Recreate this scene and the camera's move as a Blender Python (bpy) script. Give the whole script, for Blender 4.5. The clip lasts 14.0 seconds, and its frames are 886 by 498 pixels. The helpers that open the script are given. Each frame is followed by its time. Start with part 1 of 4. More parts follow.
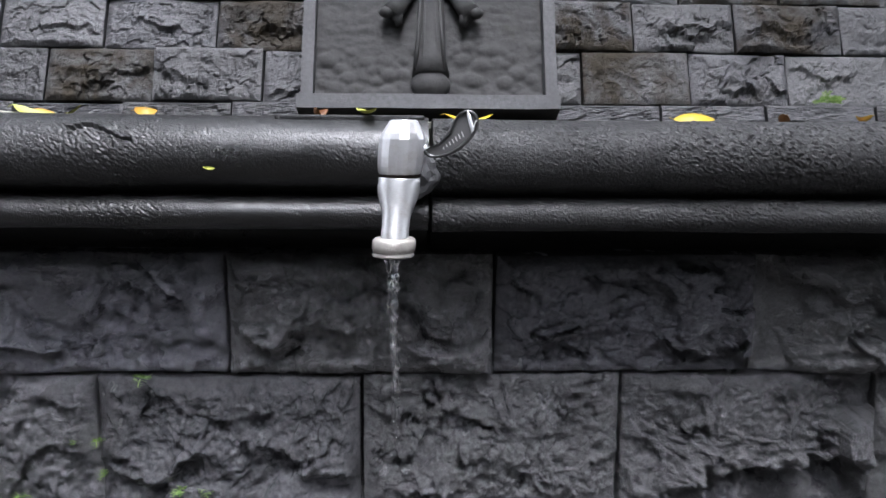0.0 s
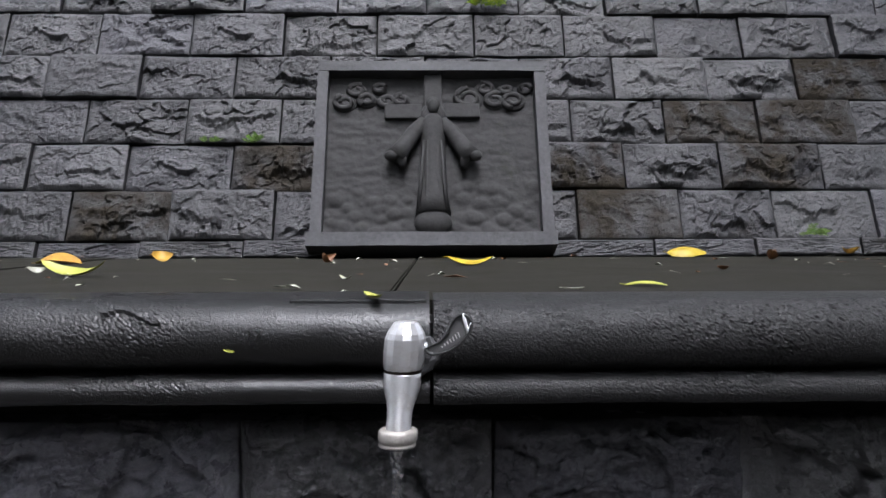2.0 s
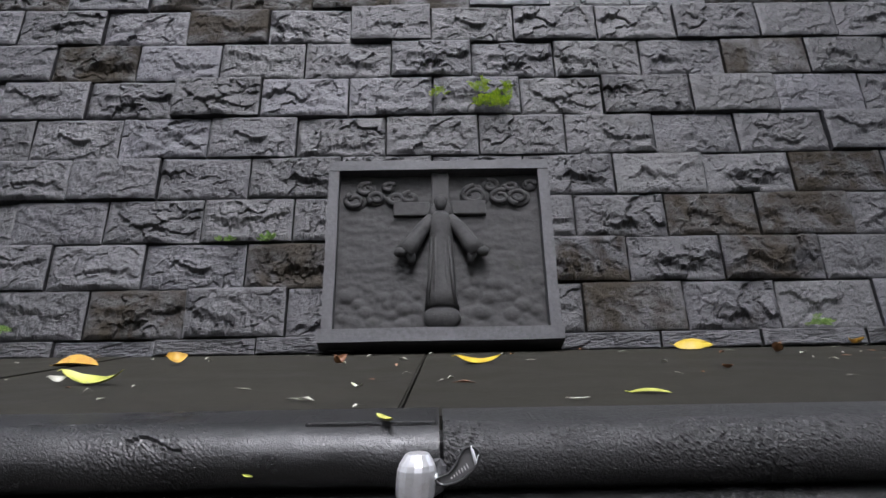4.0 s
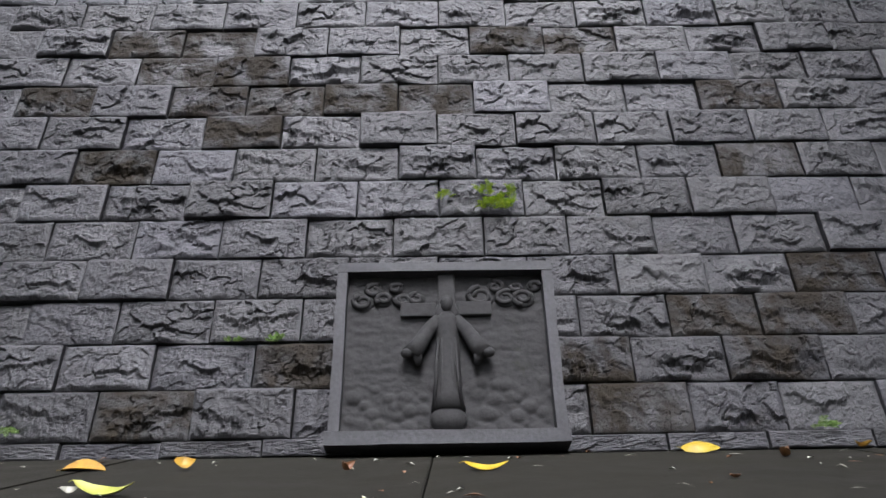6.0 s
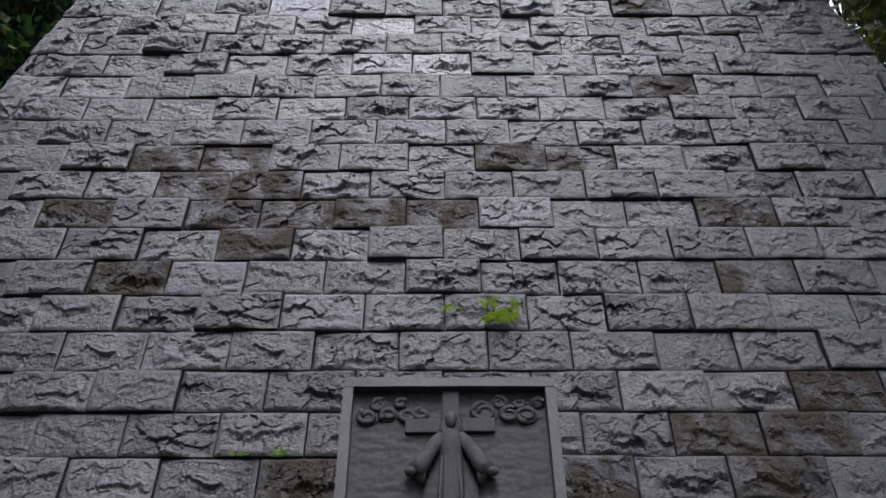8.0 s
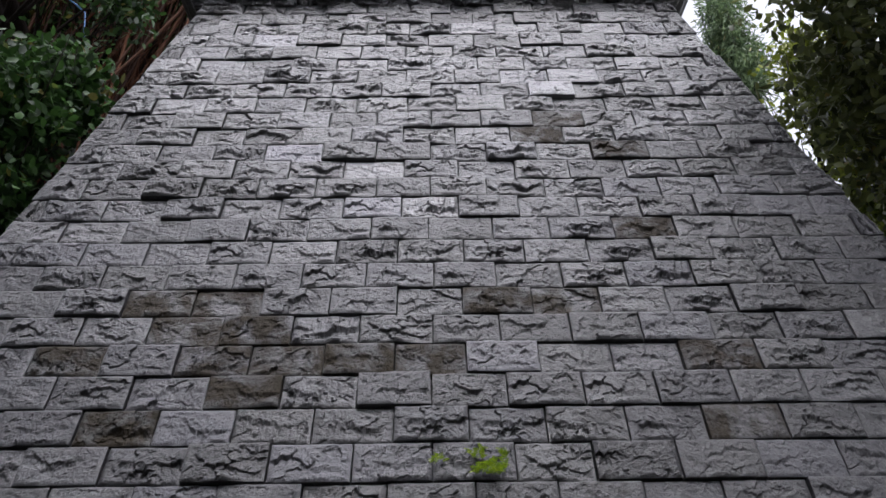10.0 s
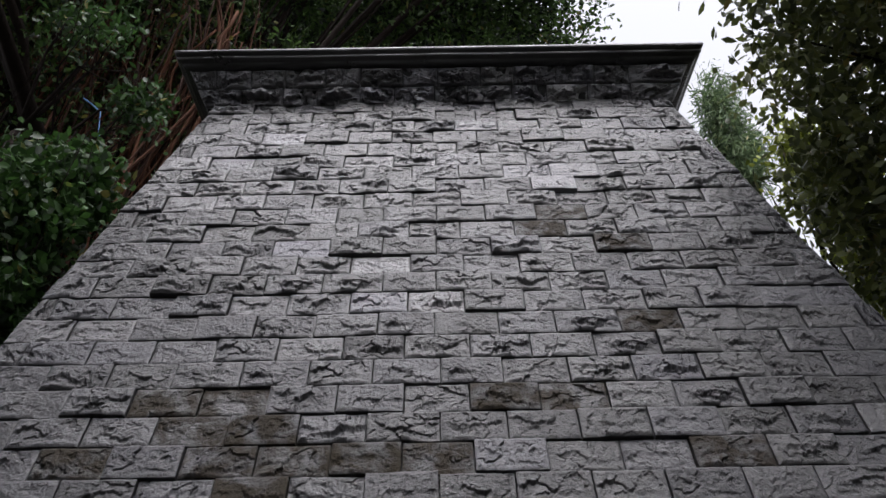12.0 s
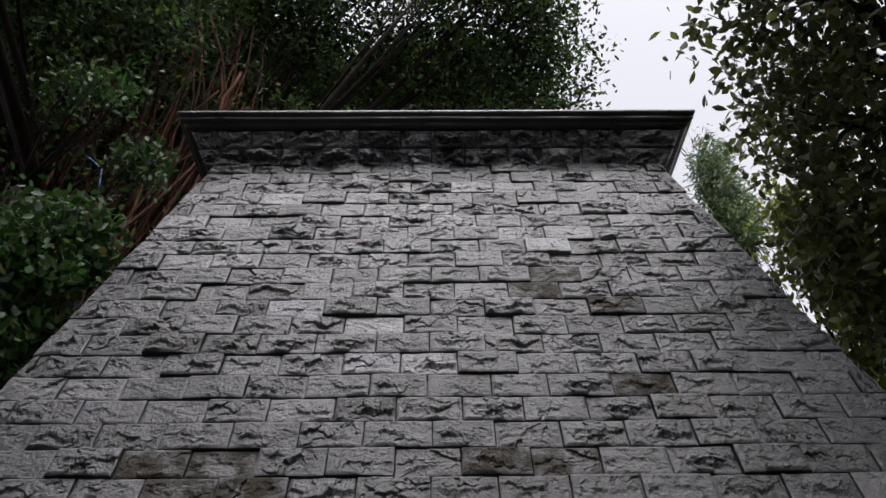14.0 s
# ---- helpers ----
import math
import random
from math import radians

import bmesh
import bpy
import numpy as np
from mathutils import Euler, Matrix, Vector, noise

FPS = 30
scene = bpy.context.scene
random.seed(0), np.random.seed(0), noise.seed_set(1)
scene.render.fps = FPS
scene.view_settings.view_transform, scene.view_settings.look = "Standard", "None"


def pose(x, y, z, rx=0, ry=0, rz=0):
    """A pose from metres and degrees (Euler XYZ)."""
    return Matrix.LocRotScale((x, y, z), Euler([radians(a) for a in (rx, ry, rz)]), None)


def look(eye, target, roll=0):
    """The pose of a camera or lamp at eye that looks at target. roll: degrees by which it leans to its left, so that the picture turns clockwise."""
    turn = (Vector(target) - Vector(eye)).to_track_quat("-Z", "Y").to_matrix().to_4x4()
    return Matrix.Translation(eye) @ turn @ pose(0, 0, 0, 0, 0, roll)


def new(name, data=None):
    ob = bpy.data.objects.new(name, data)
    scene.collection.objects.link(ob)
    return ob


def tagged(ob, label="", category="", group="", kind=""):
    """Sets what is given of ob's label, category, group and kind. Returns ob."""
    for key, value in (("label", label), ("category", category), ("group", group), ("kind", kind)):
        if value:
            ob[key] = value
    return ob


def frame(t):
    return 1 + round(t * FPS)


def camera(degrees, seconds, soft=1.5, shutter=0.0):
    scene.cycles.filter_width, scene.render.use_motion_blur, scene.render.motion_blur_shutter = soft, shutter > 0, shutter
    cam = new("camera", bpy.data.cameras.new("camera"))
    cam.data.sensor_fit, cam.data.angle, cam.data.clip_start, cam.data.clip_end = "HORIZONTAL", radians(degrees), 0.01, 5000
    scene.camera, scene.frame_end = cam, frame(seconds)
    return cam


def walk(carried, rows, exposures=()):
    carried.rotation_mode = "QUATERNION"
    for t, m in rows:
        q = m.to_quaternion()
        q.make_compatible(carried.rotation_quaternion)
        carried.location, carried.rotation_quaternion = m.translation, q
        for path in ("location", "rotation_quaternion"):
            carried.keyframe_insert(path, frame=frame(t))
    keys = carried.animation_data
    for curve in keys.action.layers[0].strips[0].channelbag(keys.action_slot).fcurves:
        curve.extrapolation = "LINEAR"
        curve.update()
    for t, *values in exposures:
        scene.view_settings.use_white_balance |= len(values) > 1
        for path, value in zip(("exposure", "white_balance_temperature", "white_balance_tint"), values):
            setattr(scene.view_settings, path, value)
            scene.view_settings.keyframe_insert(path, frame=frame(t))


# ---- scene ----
cam = camera(60.0, 14.0)
PATH = [
    (0, (-0.0205, -0.7411, 0.8984), (0.0354, 1.2296, 0.5621), 0.51),
    (0.5, (-0.0206, -0.7580, 0.9173), (0.0340, 1.2276, 0.6838), 0.48),
    (1, (-0.0233, -0.7703, 0.9342), (0.0229, 1.2209, 0.7525), 0.33),
    (1.5, (-0.0201, -0.7843, 0.9539), (0.0240, 1.2120, 0.8408), 0.19),
    (2, (-0.0172, -0.7990, 0.9717), (0.0254, 1.1998, 0.9162), -0.13),
    (2.5, (-0.0148, -0.8112, 0.9888), (0.0190, 1.1884, 1.0000), -0.58),
    (3, (-0.0154, -0.8228, 1.0010), (0.0138, 1.1760, 1.0644), -0.76),
    (5.5, (-0.0233, -0.8794, 1.0508), (-0.0096, 1.0980, 1.3505), -0.91),
    (6, (-0.0303, -0.8941, 1.0644), (-0.0103, 1.0719, 1.4310), -0.85),
    (6.5, (-0.0334, -0.9132, 1.0804), (-0.0167, 1.0415, 1.5033), -0.68),
    (7, (-0.0259, -0.9330, 1.0966), (-0.0118, 1.0080, 1.5787), -0.48),
    (7.5, (-0.0289, -0.9506, 1.1164), (-0.0229, 0.9750, 1.6568), -0.22),
    (8, (-0.0306, -0.9654, 1.1243), (-0.0227, 0.9422, 1.7251), -0.14),
    (10.5, (-0.0013, -1.0869, 1.2514), (0.0269, 0.6864, 2.1760), -1.04),
    (11, (-0.0110, -1.0972, 1.2574), (0.0215, 0.6470, 2.2356), -1.26),
    (11.5, (-0.0039, -1.1103, 1.2626), (0.0359, 0.6016, 2.2960), -1.53),
    (12, (-0.0090, -1.1153, 1.2622), (0.0050, 0.5803, 2.3228), -1.24),
    (12.5, (0.0025, -1.1317, 1.2665), (0.0185, 0.5376, 2.3680), -1.21),
    (13, (0.0034, -1.1416, 1.2674), (0.0006, 0.4965, 2.4149), -0.83),
    (13.5, (0.0060, -1.1345, 1.2579), (-0.0081, 0.4856, 2.4304), -0.02),
    (14, (0.0111, -1.1390, 1.2643), (0.0321, 0.4711, 2.4506), -0.73),
]
walk(cam, [(t, look(eye, target, roll)) for t, eye, target, roll in PATH], exposures=[(0.0, 2.2, 5900, 14), (1.0, 1.9, 5900, 14), (2.5, 1.7, 5980, 15), (6.5, 1.75, 6000, 16), (8.0, 1.55, 5980, 17), (10.5, 1.42, 6100, 16), (14.0, 1.03, 6330, 15)])

# ---- light: a bright overcast sky over a shaded grove ----
SUN_HIGH, SUN_ROUND = 70, 172
world = bpy.data.worlds.new("overcast_sky")
scene.world = world
world.use_nodes = True
wn = world.node_tree.nodes
wl = world.node_tree.links
sky = wn.new("ShaderNodeTexSky")
sky.sky_type = "NISHITA"
sky.sun_disc = False
sky.sun_elevation = radians(SUN_HIGH)
sky.sun_rotation = radians(SUN_ROUND)
sky.air_density, sky.dust_density, sky.ozone_density = 1.0, 6.0, 1.0
haze = wn.new("ShaderNodeHueSaturation")
haze.inputs["Saturation"].default_value = 0.12
wl.new(sky.outputs[0], haze.inputs["Color"])
wl.new(haze.outputs[0], wn["Background"].inputs["Color"])
wn["Background"].inputs["Strength"].default_value = 0.15
sun_data = bpy.data.lights.new("sun", "SUN")
sun_data.energy, sun_data.angle, sun_data.color = 0.8, radians(28), (1.0, 0.97, 0.93)
sun = new("sun", sun_data)
SUN_WAY = Vector((math.sin(radians(SUN_ROUND)) * math.cos(radians(SUN_HIGH)), math.cos(radians(SUN_ROUND)) * math.cos(radians(SUN_HIGH)), math.sin(radians(SUN_HIGH))))
sun.matrix_world = look(SUN_WAY * 30, (0, 0, 0))


# ---- materials ----
class Mat:
    """A small node builder round one Principled material."""

    def __init__(self, name, rough=0.6, metal=0.0, spec=0.5):
        self.m = bpy.data.materials.new(name)
        self.m.use_nodes = True
        self.n, self.l = self.m.node_tree.nodes, self.m.node_tree.links
        self.b = self.n["Principled BSDF"]
        self.b.inputs["Roughness"].default_value = rough
        self.b.inputs["Metallic"].default_value = metal
        self.b.inputs["Specular IOR Level"].default_value = spec
        self.height = None

    def node(self, kind, **inputs):
        nd = self.n.new("ShaderNode" + kind)
        for key, v in inputs.items():
            sock = nd.inputs[key.replace("_", " ")]
            if hasattr(v, "links"):
                self.l.new(v, sock)
            else:
                sock.default_value = v
        return nd

    def coord(self, which="Object"):
        if which == "World":
            return self.n.new("ShaderNodeNewGeometry").outputs["Position"]
        return self.n.new("ShaderNodeTexCoord").outputs[which]

    def noise(self, scale, detail=6.0, rough=0.6, vec=None, dist=0.0):
        nd = self.node("TexNoise", Scale=scale, Detail=detail, Roughness=rough, Distortion=dist)
        self.l.new(vec if vec is not None else self.coord("World"), nd.inputs["Vector"])
        return nd.outputs["Fac"]

    def voronoi(self, scale, vec=None, feature="F1"):
        nd = self.node("TexVoronoi", Scale=scale)
        nd.feature = feature
        self.l.new(vec if vec is not None else self.coord("World"), nd.inputs["Vector"])
        return nd.outputs["Distance"]

    def ramp(self, fac, *stops):
        nd = self.node("ValToRGB", Fac=fac)
        e = nd.color_ramp.elements
        while len(e) < len(stops):
            e.new(0.5)
        for el, (p, c) in zip(e, stops):
            el.position = p
            el.color = (*c, 1) if isinstance(c, tuple) else (c, c, c, 1)
        return nd.outputs["Color"]

    def mix(self, fac, a, b, mode="MIX"):
        nd = self.n.new("ShaderNodeMix")
        nd.data_type, nd.blend_type = "RGBA", mode
        for sock, v in ((nd.inputs[0], fac), (nd.inputs[6], a), (nd.inputs[7], b)):
            if hasattr(v, "links"):
                self.l.new(v, sock)
            elif isinstance(v, tuple):
                sock.default_value = (*v, 1)
            elif sock.type == "RGBA":
                sock.default_value = (v, v, v, 1)
            else:
                sock.default_value = v
        return nd.outputs[2]

    def maths(self, op, a, b=0.0, clamp=False):
        nd = self.n.new("ShaderNodeMath")
        nd.operation, nd.use_clamp = op, clamp
        for sock, v in zip(nd.inputs, (a, b)):
            if hasattr(v, "links"):
                self.l.new(v, sock)
            else:
                sock.default_value = v
        return nd.outputs[0]

    def color(self, out):
        self.l.new(out, self.b.inputs["Base Color"]) if hasattr(out, "links") else setattr(self.b.inputs["Base Color"], "default_value", (*out, 1))
        return self

    def rough(self, out):
        self.l.new(out, self.b.inputs["Roughness"])
        return self

    def bump(self, height, strength=0.5, distance=0.01):
        nd = self.node("Bump", Strength=strength, Distance=distance, Height=height)
        if self.height is not None:
            self.l.new(self.height, nd.inputs["Normal"])
        self.height = nd.outputs[0]
        self.l.new(self.height, self.b.inputs["Normal"])
        return self


LEAN = radians(22)


def on_wall(u, s, out=0.0):
    """A place on the leaning wall: along it, up its slope, and out of its face."""
    return Vector((u, 1.4 + s * math.sin(LEAN) - out * math.cos(LEAN), 0.9 + s * math.cos(LEAN) + out * math.sin(LEAN)))


def andesite(name, tone, island, rough, gloss=0.12, coarse=0.8, fine_bump=0.5, lichen=0.0):
    mt = Mat(name, rough, spec=0.65)
    if island:
        rnd = mt.n.new("ShaderNodeNewGeometry").outputs["Random Per Island"]
    else:
        rnd = mt.n.new("ShaderNodeObjectInfo").outputs["Random"]
    pos = mt.coord("World")
    fine = mt.noise(140.0, 8.0, 0.7, pos)
    mid = mt.noise(22.0, 7.0, 0.65, pos)
    large = mt.noise(1.6, 4.0, 0.6, pos)
    grain = mt.ramp(mt.mix(0.5, fine, mid), (0.32, 0.7), (0.68, 1.32))
    each = mt.ramp(rnd, (0.0, 0.5), (0.3, 0.82), (0.75, 1.2), (1.0, 1.8))
    hue = mt.ramp(mt.maths("FRACT", mt.maths("MULTIPLY", rnd, 7.31)), (0.0, (tone, tone * 0.99, tone)), (0.5, (tone, tone * 0.985, tone * 1.05)), (1.0, (tone * 0.98, tone * 0.97, tone * 1.10)))
    col = mt.mix(1.0, mt.mix(1.0, hue, each, "MULTIPLY"), grain, "MULTIPLY")
    col = mt.mix(1.0, col, mt.ramp(large, (0.3, 0.8), (0.7, 1.18)), "MULTIPLY")
    # olive-brown algae and lichen, patchy
    patchy = mt.ramp(mt.noise(7.0, 6.0, 0.68, pos, 0.5), (0.38 if lichen > 0.5 else 0.60, 0.0), (0.56 if lichen > 0.5 else 0.74, 1.0))
    algae = mt.maths("MULTIPLY", patchy, max(lichen, 0.35))
    brown = mt.mix(mid, (0.009, 0.0067, 0.0032), (0.040, 0.030, 0.0165))
    col = mt.mix(algae, col, brown)
    pale = mt.ramp(mt.noise(60.0, 3.0, 0.5, pos), (0.68, 0.0), (0.76, 1.0))
    mt.color(mt.mix(mt.maths("MULTIPLY", pale, 0.25), col, (0.16, 0.16, 0.165)))
    mt.rough(mt.maths("ADD", mt.maths("MULTIPLY", mt.maths("SUBTRACT", mt.maths("FRACT", mt.maths("MULTIPLY", rnd, 5.13)), 0.4), 0.20), mt.maths("ADD", mt.ramp(mid, (0.3, rough - gloss), (0.7, rough + gloss)), mt.maths("MULTIPLY", algae, 0.4))))
    mt.l.new(mt.maths("SUBTRACT", 0.65, mt.maths("MULTIPLY", algae, 0.52)), mt.b.inputs["Specular IOR Level"])
    mt.bump(mid, 1.0, 0.010 * coarse)
    mt.bump(mt.noise(62.0, 6.0, 0.7, pos), 0.9, 0.006 * coarse)
    mt.bump(mt.noise(105.0, 7.0, 0.75, pos), 1.0, 0.004 * fine_bump)
    mt.bump(fine, 0.9, 0.0025 * fine_bump)
    return mt.m


KINDS = {"plain": (0.035, 0.0), "dark": (0.019, 0.2), "pale": (0.088, 0.0), "lichen": (0.026, 0.82)}
M_WALL = {k: andesite("split_andesite_" + k, tone, False, 0.42, lichen=li) for k, (tone, li) in KINDS.items()}
M_WALL_REST = {k: andesite("far_andesite_" + k, tone, True, 0.42, lichen=li) for k, (tone, li) in KINDS.items()}
M_LOW = andesite("damp_andesite", 0.18, False, 0.22, gloss=0.12, coarse=0.35, fine_bump=2.4)
M_CROWN = andesite("crown_andesite", 0.095, False, 0.5)

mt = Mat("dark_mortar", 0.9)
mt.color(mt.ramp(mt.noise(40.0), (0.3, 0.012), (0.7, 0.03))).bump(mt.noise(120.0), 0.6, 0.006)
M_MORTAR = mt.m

# wet black coping: a smooth worn skin, or one broken by fine pits
def wet_stone(name, pitted):
    mt = Mat(name, 0.3, spec=0.6)
    pos = mt.coord("World")
    worn = mt.noise(6.0, 6.0, 0.65, pos)
    patch = mt.ramp(mt.noise(3.2, 4.0, 0.6, pos), (0.38, 0.25), (0.60, 1.0))
    pits = mt.ramp(mt.noise(520.0, 3.0, 0.55, pos), (0.48, 0.0), (0.60, 1.0))
    pits = mt.maths("MULTIPLY", mt.maths("MULTIPLY", pits, patch), pitted)
    mt.color(mt.mix(pits, mt.mix(worn, (0.004 + 0.004 * pitted,) * 3, (0.013 + 0.014 * pitted,) * 3), (0.002, 0.002, 0.002)))
    mt.rough(mt.maths("ADD", mt.maths("MULTIPLY", worn, 0.24), mt.maths("ADD", mt.maths("MULTIPLY", pits, 0.25), 0.14 + 0.14 * pitted)))
    mt.bump(mt.noise(48.0, 6.0, 0.6, pos), 0.22, 0.004)
    mt.bump(mt.noise(260.0, 5.0, 0.7, pos), 0.12 + 0.5 * pitted, 0.0018)
    mt.bump(mt.maths("MULTIPLY", pits, -1.0), 1.0, 0.0016)
    return mt.m


M_COPING = wet_stone("wet_coping_stone", 0.3)
M_PITTED = wet_stone("pitted_coping_stone", 1.0)

mt = Mat("damp_ledge_cement", 0.55, spec=0.15)
pos = mt.coord("World")
a = mt.noise(2.4, 6.0, 0.65, pos, 0.5)
b = mt.noise(45.0, 6.0, 0.7, pos)
col = mt.mix(a, (0.011, 0.0105, 0.008), (0.027, 0.025, 0.018))
col = mt.mix(1.0, col, mt.ramp(b, (0.3, 0.7), (0.7, 1.3)), "MULTIPLY")
mt.color(col).rough(mt.ramp(a, (0.3, 0.6), (0.7, 0.85))).bump(b, 0.4, 0.004).bump(mt.noise(300.0, 3.0, 0.6, pos), 0.3, 0.0015)
M_LEDGE = mt.m

mt = Mat("carved_panel_stone", 0.75, spec=0.3)
pos = mt.coord("World")
a = mt.noise(5.0, 6.0, 0.65, pos, 0.3)
b = mt.noise(70.0, 7.0, 0.7, pos)
col = mt.mix(a, (0.020, 0.0195, 0.0195), (0.038, 0.037, 0.036))
col = mt.mix(1.0, col, mt.ramp(b, (0.3, 0.7), (0.7, 1.3)), "MULTIPLY")
moss = mt.ramp(mt.noise(11.0, 6.0, 0.7, pos, 0.4), (0.60, 0.0), (0.72, 0.5))
mt.color(mt.mix(moss, col, (0.024, 0.026, 0.013))).bump(mt.noise(26.0, 6.0, 0.65, pos), 0.35, 0.008).bump(b, 0.4, 0.003)
M_PANEL = mt.m

mt = Mat("carved_frame_stone", 0.66, spec=0.4)
pos = mt.coord("World")
a = mt.noise(6.0, 6.0, 0.65, pos, 0.3)
b = mt.noise(80.0, 7.0, 0.7, pos)
col = mt.mix(a, (0.035, 0.035, 0.036), (0.075, 0.075, 0.078))
mt.color(mt.mix(1.0, col, mt.ramp(b, (0.3, 0.7), (0.7, 1.3)), "MULTIPLY")).bump(b, 0.4, 0.004)
M_FRAME = mt.m

mt = Mat("worn_chrome", 0.28, metal=0.8)
pos = mt.coord("World")
dull = mt.ramp(mt.noise(90.0, 6.0, 0.7, pos), (0.45, 0.0), (0.7, 1.0))
mt.color(mt.mix(dull, (0.82, 0.82, 0.83), (0.66, 0.645, 0.63)))
mt.rough(mt.maths("ADD", mt.maths("MULTIPLY", dull, 0.20), 0.32)).bump(mt.noise(240.0, 4.0, 0.6, pos), 0.05, 0.0005)
M_CHROME = mt.m

mt = Mat("scaled_chrome", 0.55, metal=0.55)
pos = mt.coord("World")
dull = mt.noise(160.0, 6.0, 0.7, pos)
mt.color(mt.mix(dull, (0.50, 0.48, 0.45), (0.26, 0.235, 0.21))).bump(dull, 0.4, 0.0015)
M_SCALE = mt.m

mt = Mat("black_plastic", 0.22)
mt.color(mt.mix(mt.noise(90.0), (0.03, 0.03, 0.03), (0.06, 0.06, 0.06)))
M_PLASTIC = mt.m
mt = Mat("smoky_plastic", 0.3)
mt.color(mt.mix(mt.noise(120.0), (0.07, 0.07, 0.07), (0.11, 0.11, 0.11)))
M_WEB = mt.m
mt = Mat("white_print", 0.5)
mt.color(mt.mix(mt.noise(200.0), (0.5, 0.5, 0.5), (0.7, 0.7, 0.7)))
M_PRINT = mt.m
mt = Mat("water", 0.02)
mt.color((1.0, 1.0, 1.0))
mt.b.inputs["Transmission Weight"].default_value = 1.0
mt.b.inputs["IOR"].default_value = 1.33
M_WATER = mt.m


def foliage(name, dark, light, rough=0.55, through_it=0.35):
    mt = Mat(name, rough, spec=0.35)
    rnd = mt.n.new("ShaderNodeNewGeometry").outputs["Random Per Island"]
    big = mt.noise(0.9, 3.0, 0.6)
    col = mt.mix(mt.ramp(mt.mix(0.5, rnd, big), (0.3, 0.0), (0.72, 1.0)), dark, light)
    col = mt.mix(mt.ramp(rnd, (0.97, 0.0), (0.985, 0.5)), col, (0.2, 0.12, 0.03))
    mt.color(col)
    tr = mt.node("BsdfTranslucent")
    mt.l.new(col, tr.inputs["Color"])
    ms = mt.node("MixShader", Fac=through_it)
    mt.l.new(mt.b.outputs[0], ms.inputs[1])
    mt.l.new(tr.outputs[0], ms.inputs[2])
    mt.l.new(ms.outputs[0], mt.n["Material Output"].inputs["Surface"])
    return mt.m


M_LEAF_FIG = foliage("fig_leaf", (0.005, 0.010, 0.004), (0.068, 0.125, 0.028), 0.6, 0.5)
M_LEAF_IVY = foliage("shrub_leaf", (0.012, 0.030, 0.007), (0.050, 0.115, 0.024))
M_LEAF_BROAD = foliage("broad_leaf", (0.036, 0.046, 0.016), (0.125, 0.145, 0.045), 0.36, 0.45)
M_LEAF_BRIGHT = foliage("bright_leaf", (0.075, 0.10, 0.015), (0.25, 0.30, 0.04))
M_LEAF_BAMBOO = foliage("bamboo_leaf", (0.06, 0.10, 0.05), (0.16, 0.23, 0.10))
M_FERN = foliage("fern_green", (0.16, 0.28, 0.015), (0.45, 0.58, 0.03), 0.5)
M_SPROUT = foliage("sprout_green", (0.18, 0.32, 0.08), (0.42, 0.56, 0.20), 0.5)


def dry_leaf(name, c1, c2, c3):
    mt = Mat(name, 0.5)
    pos = mt.coord("World")
    f = mt.noise(28.0, 5.0, 0.6, pos)
    col = mt.mix(mt.ramp(f, (0.35, 0.0), (0.6, 1.0)), c1, c2)
    mt.color(mt.mix(mt.ramp(mt.noise(55.0, 4.0, 0.6, pos), (0.62, 0.0), (0.7, 1.0)), col, c3)).bump(mt.noise(90.0), 0.3, 0.002)
    return mt.m


M_YELLOW = dry_leaf("yellow_leaf", (0.40, 0.28, 0.010), (0.48, 0.36, 0.02), (0.55, 0.30, 0.02))
M_ORANGE = dry_leaf("orange_leaf", (0.36, 0.17, 0.02), (0.44, 0.27, 0.03), (0.25, 0.10, 0.03))
M_LIME = dry_leaf("lime_leaf", (0.34, 0.36, 0.05), (0.42, 0.42, 0.09), (0.5, 0.45, 0.1))
M_BROWN = dry_leaf("brown_leaf", (0.13, 0.05, 0.02), (0.20, 0.09, 0.03), (0.10, 0.05, 0.02))
M_PALE = dry_leaf("pale_petal", (0.34, 0.34, 0.27), (0.42, 0.42, 0.35), (0.5, 0.5, 0.3))

mt = Mat("bark", 0.85, spec=0.12)
pos = mt.coord("World")
a = mt.noise(9.0, 6.0, 0.65, pos, 0.6)
mt.color(mt.mix(a, (0.005, 0.0035, 0.0025), (0.018, 0.012, 0.009))).bump(a, 0.8, 0.03)
M_BARK = mt.m
mt = Mat("aerial_root", 0.8, spec=0.15)
rnd = mt.n.new("ShaderNodeNewGeometry").outputs["Random Per Island"]
mt.color(mt.mix(rnd, (0.010, 0.0035, 0.0018), (0.075, 0.029, 0.013))).bump(mt.noise(30.0), 0.5, 0.01)
M_ROOT = mt.m
mt = Mat("blue_cord", 0.6)
mt.color(mt.mix(mt.noise(50.0), (0.02, 0.08, 0.2), (0.04, 0.13, 0.28)))
M_CORD = mt.m
mt = Mat("ground_paving", 0.8)
a = mt.noise(1.3, 6.0)
mt.color(mt.mix(a, (0.022, 0.021, 0.018), (0.055, 0.05, 0.045))).bump(mt.noise(30.0), 0.5, 0.01)
M_GROUND = mt.m


# ---- mesh helpers ----
def mesh_of(name, verts, faces, material, smooth=True):
    me = bpy.data.meshes.new(name)
    me.from_pydata([tuple(v) for v in verts], [], [tuple(f) for f in faces])
    me.materials.append(material)
    if smooth:
        me.polygons.foreach_set("use_smooth", [True] * len(me.polygons))
    me.update()
    return me


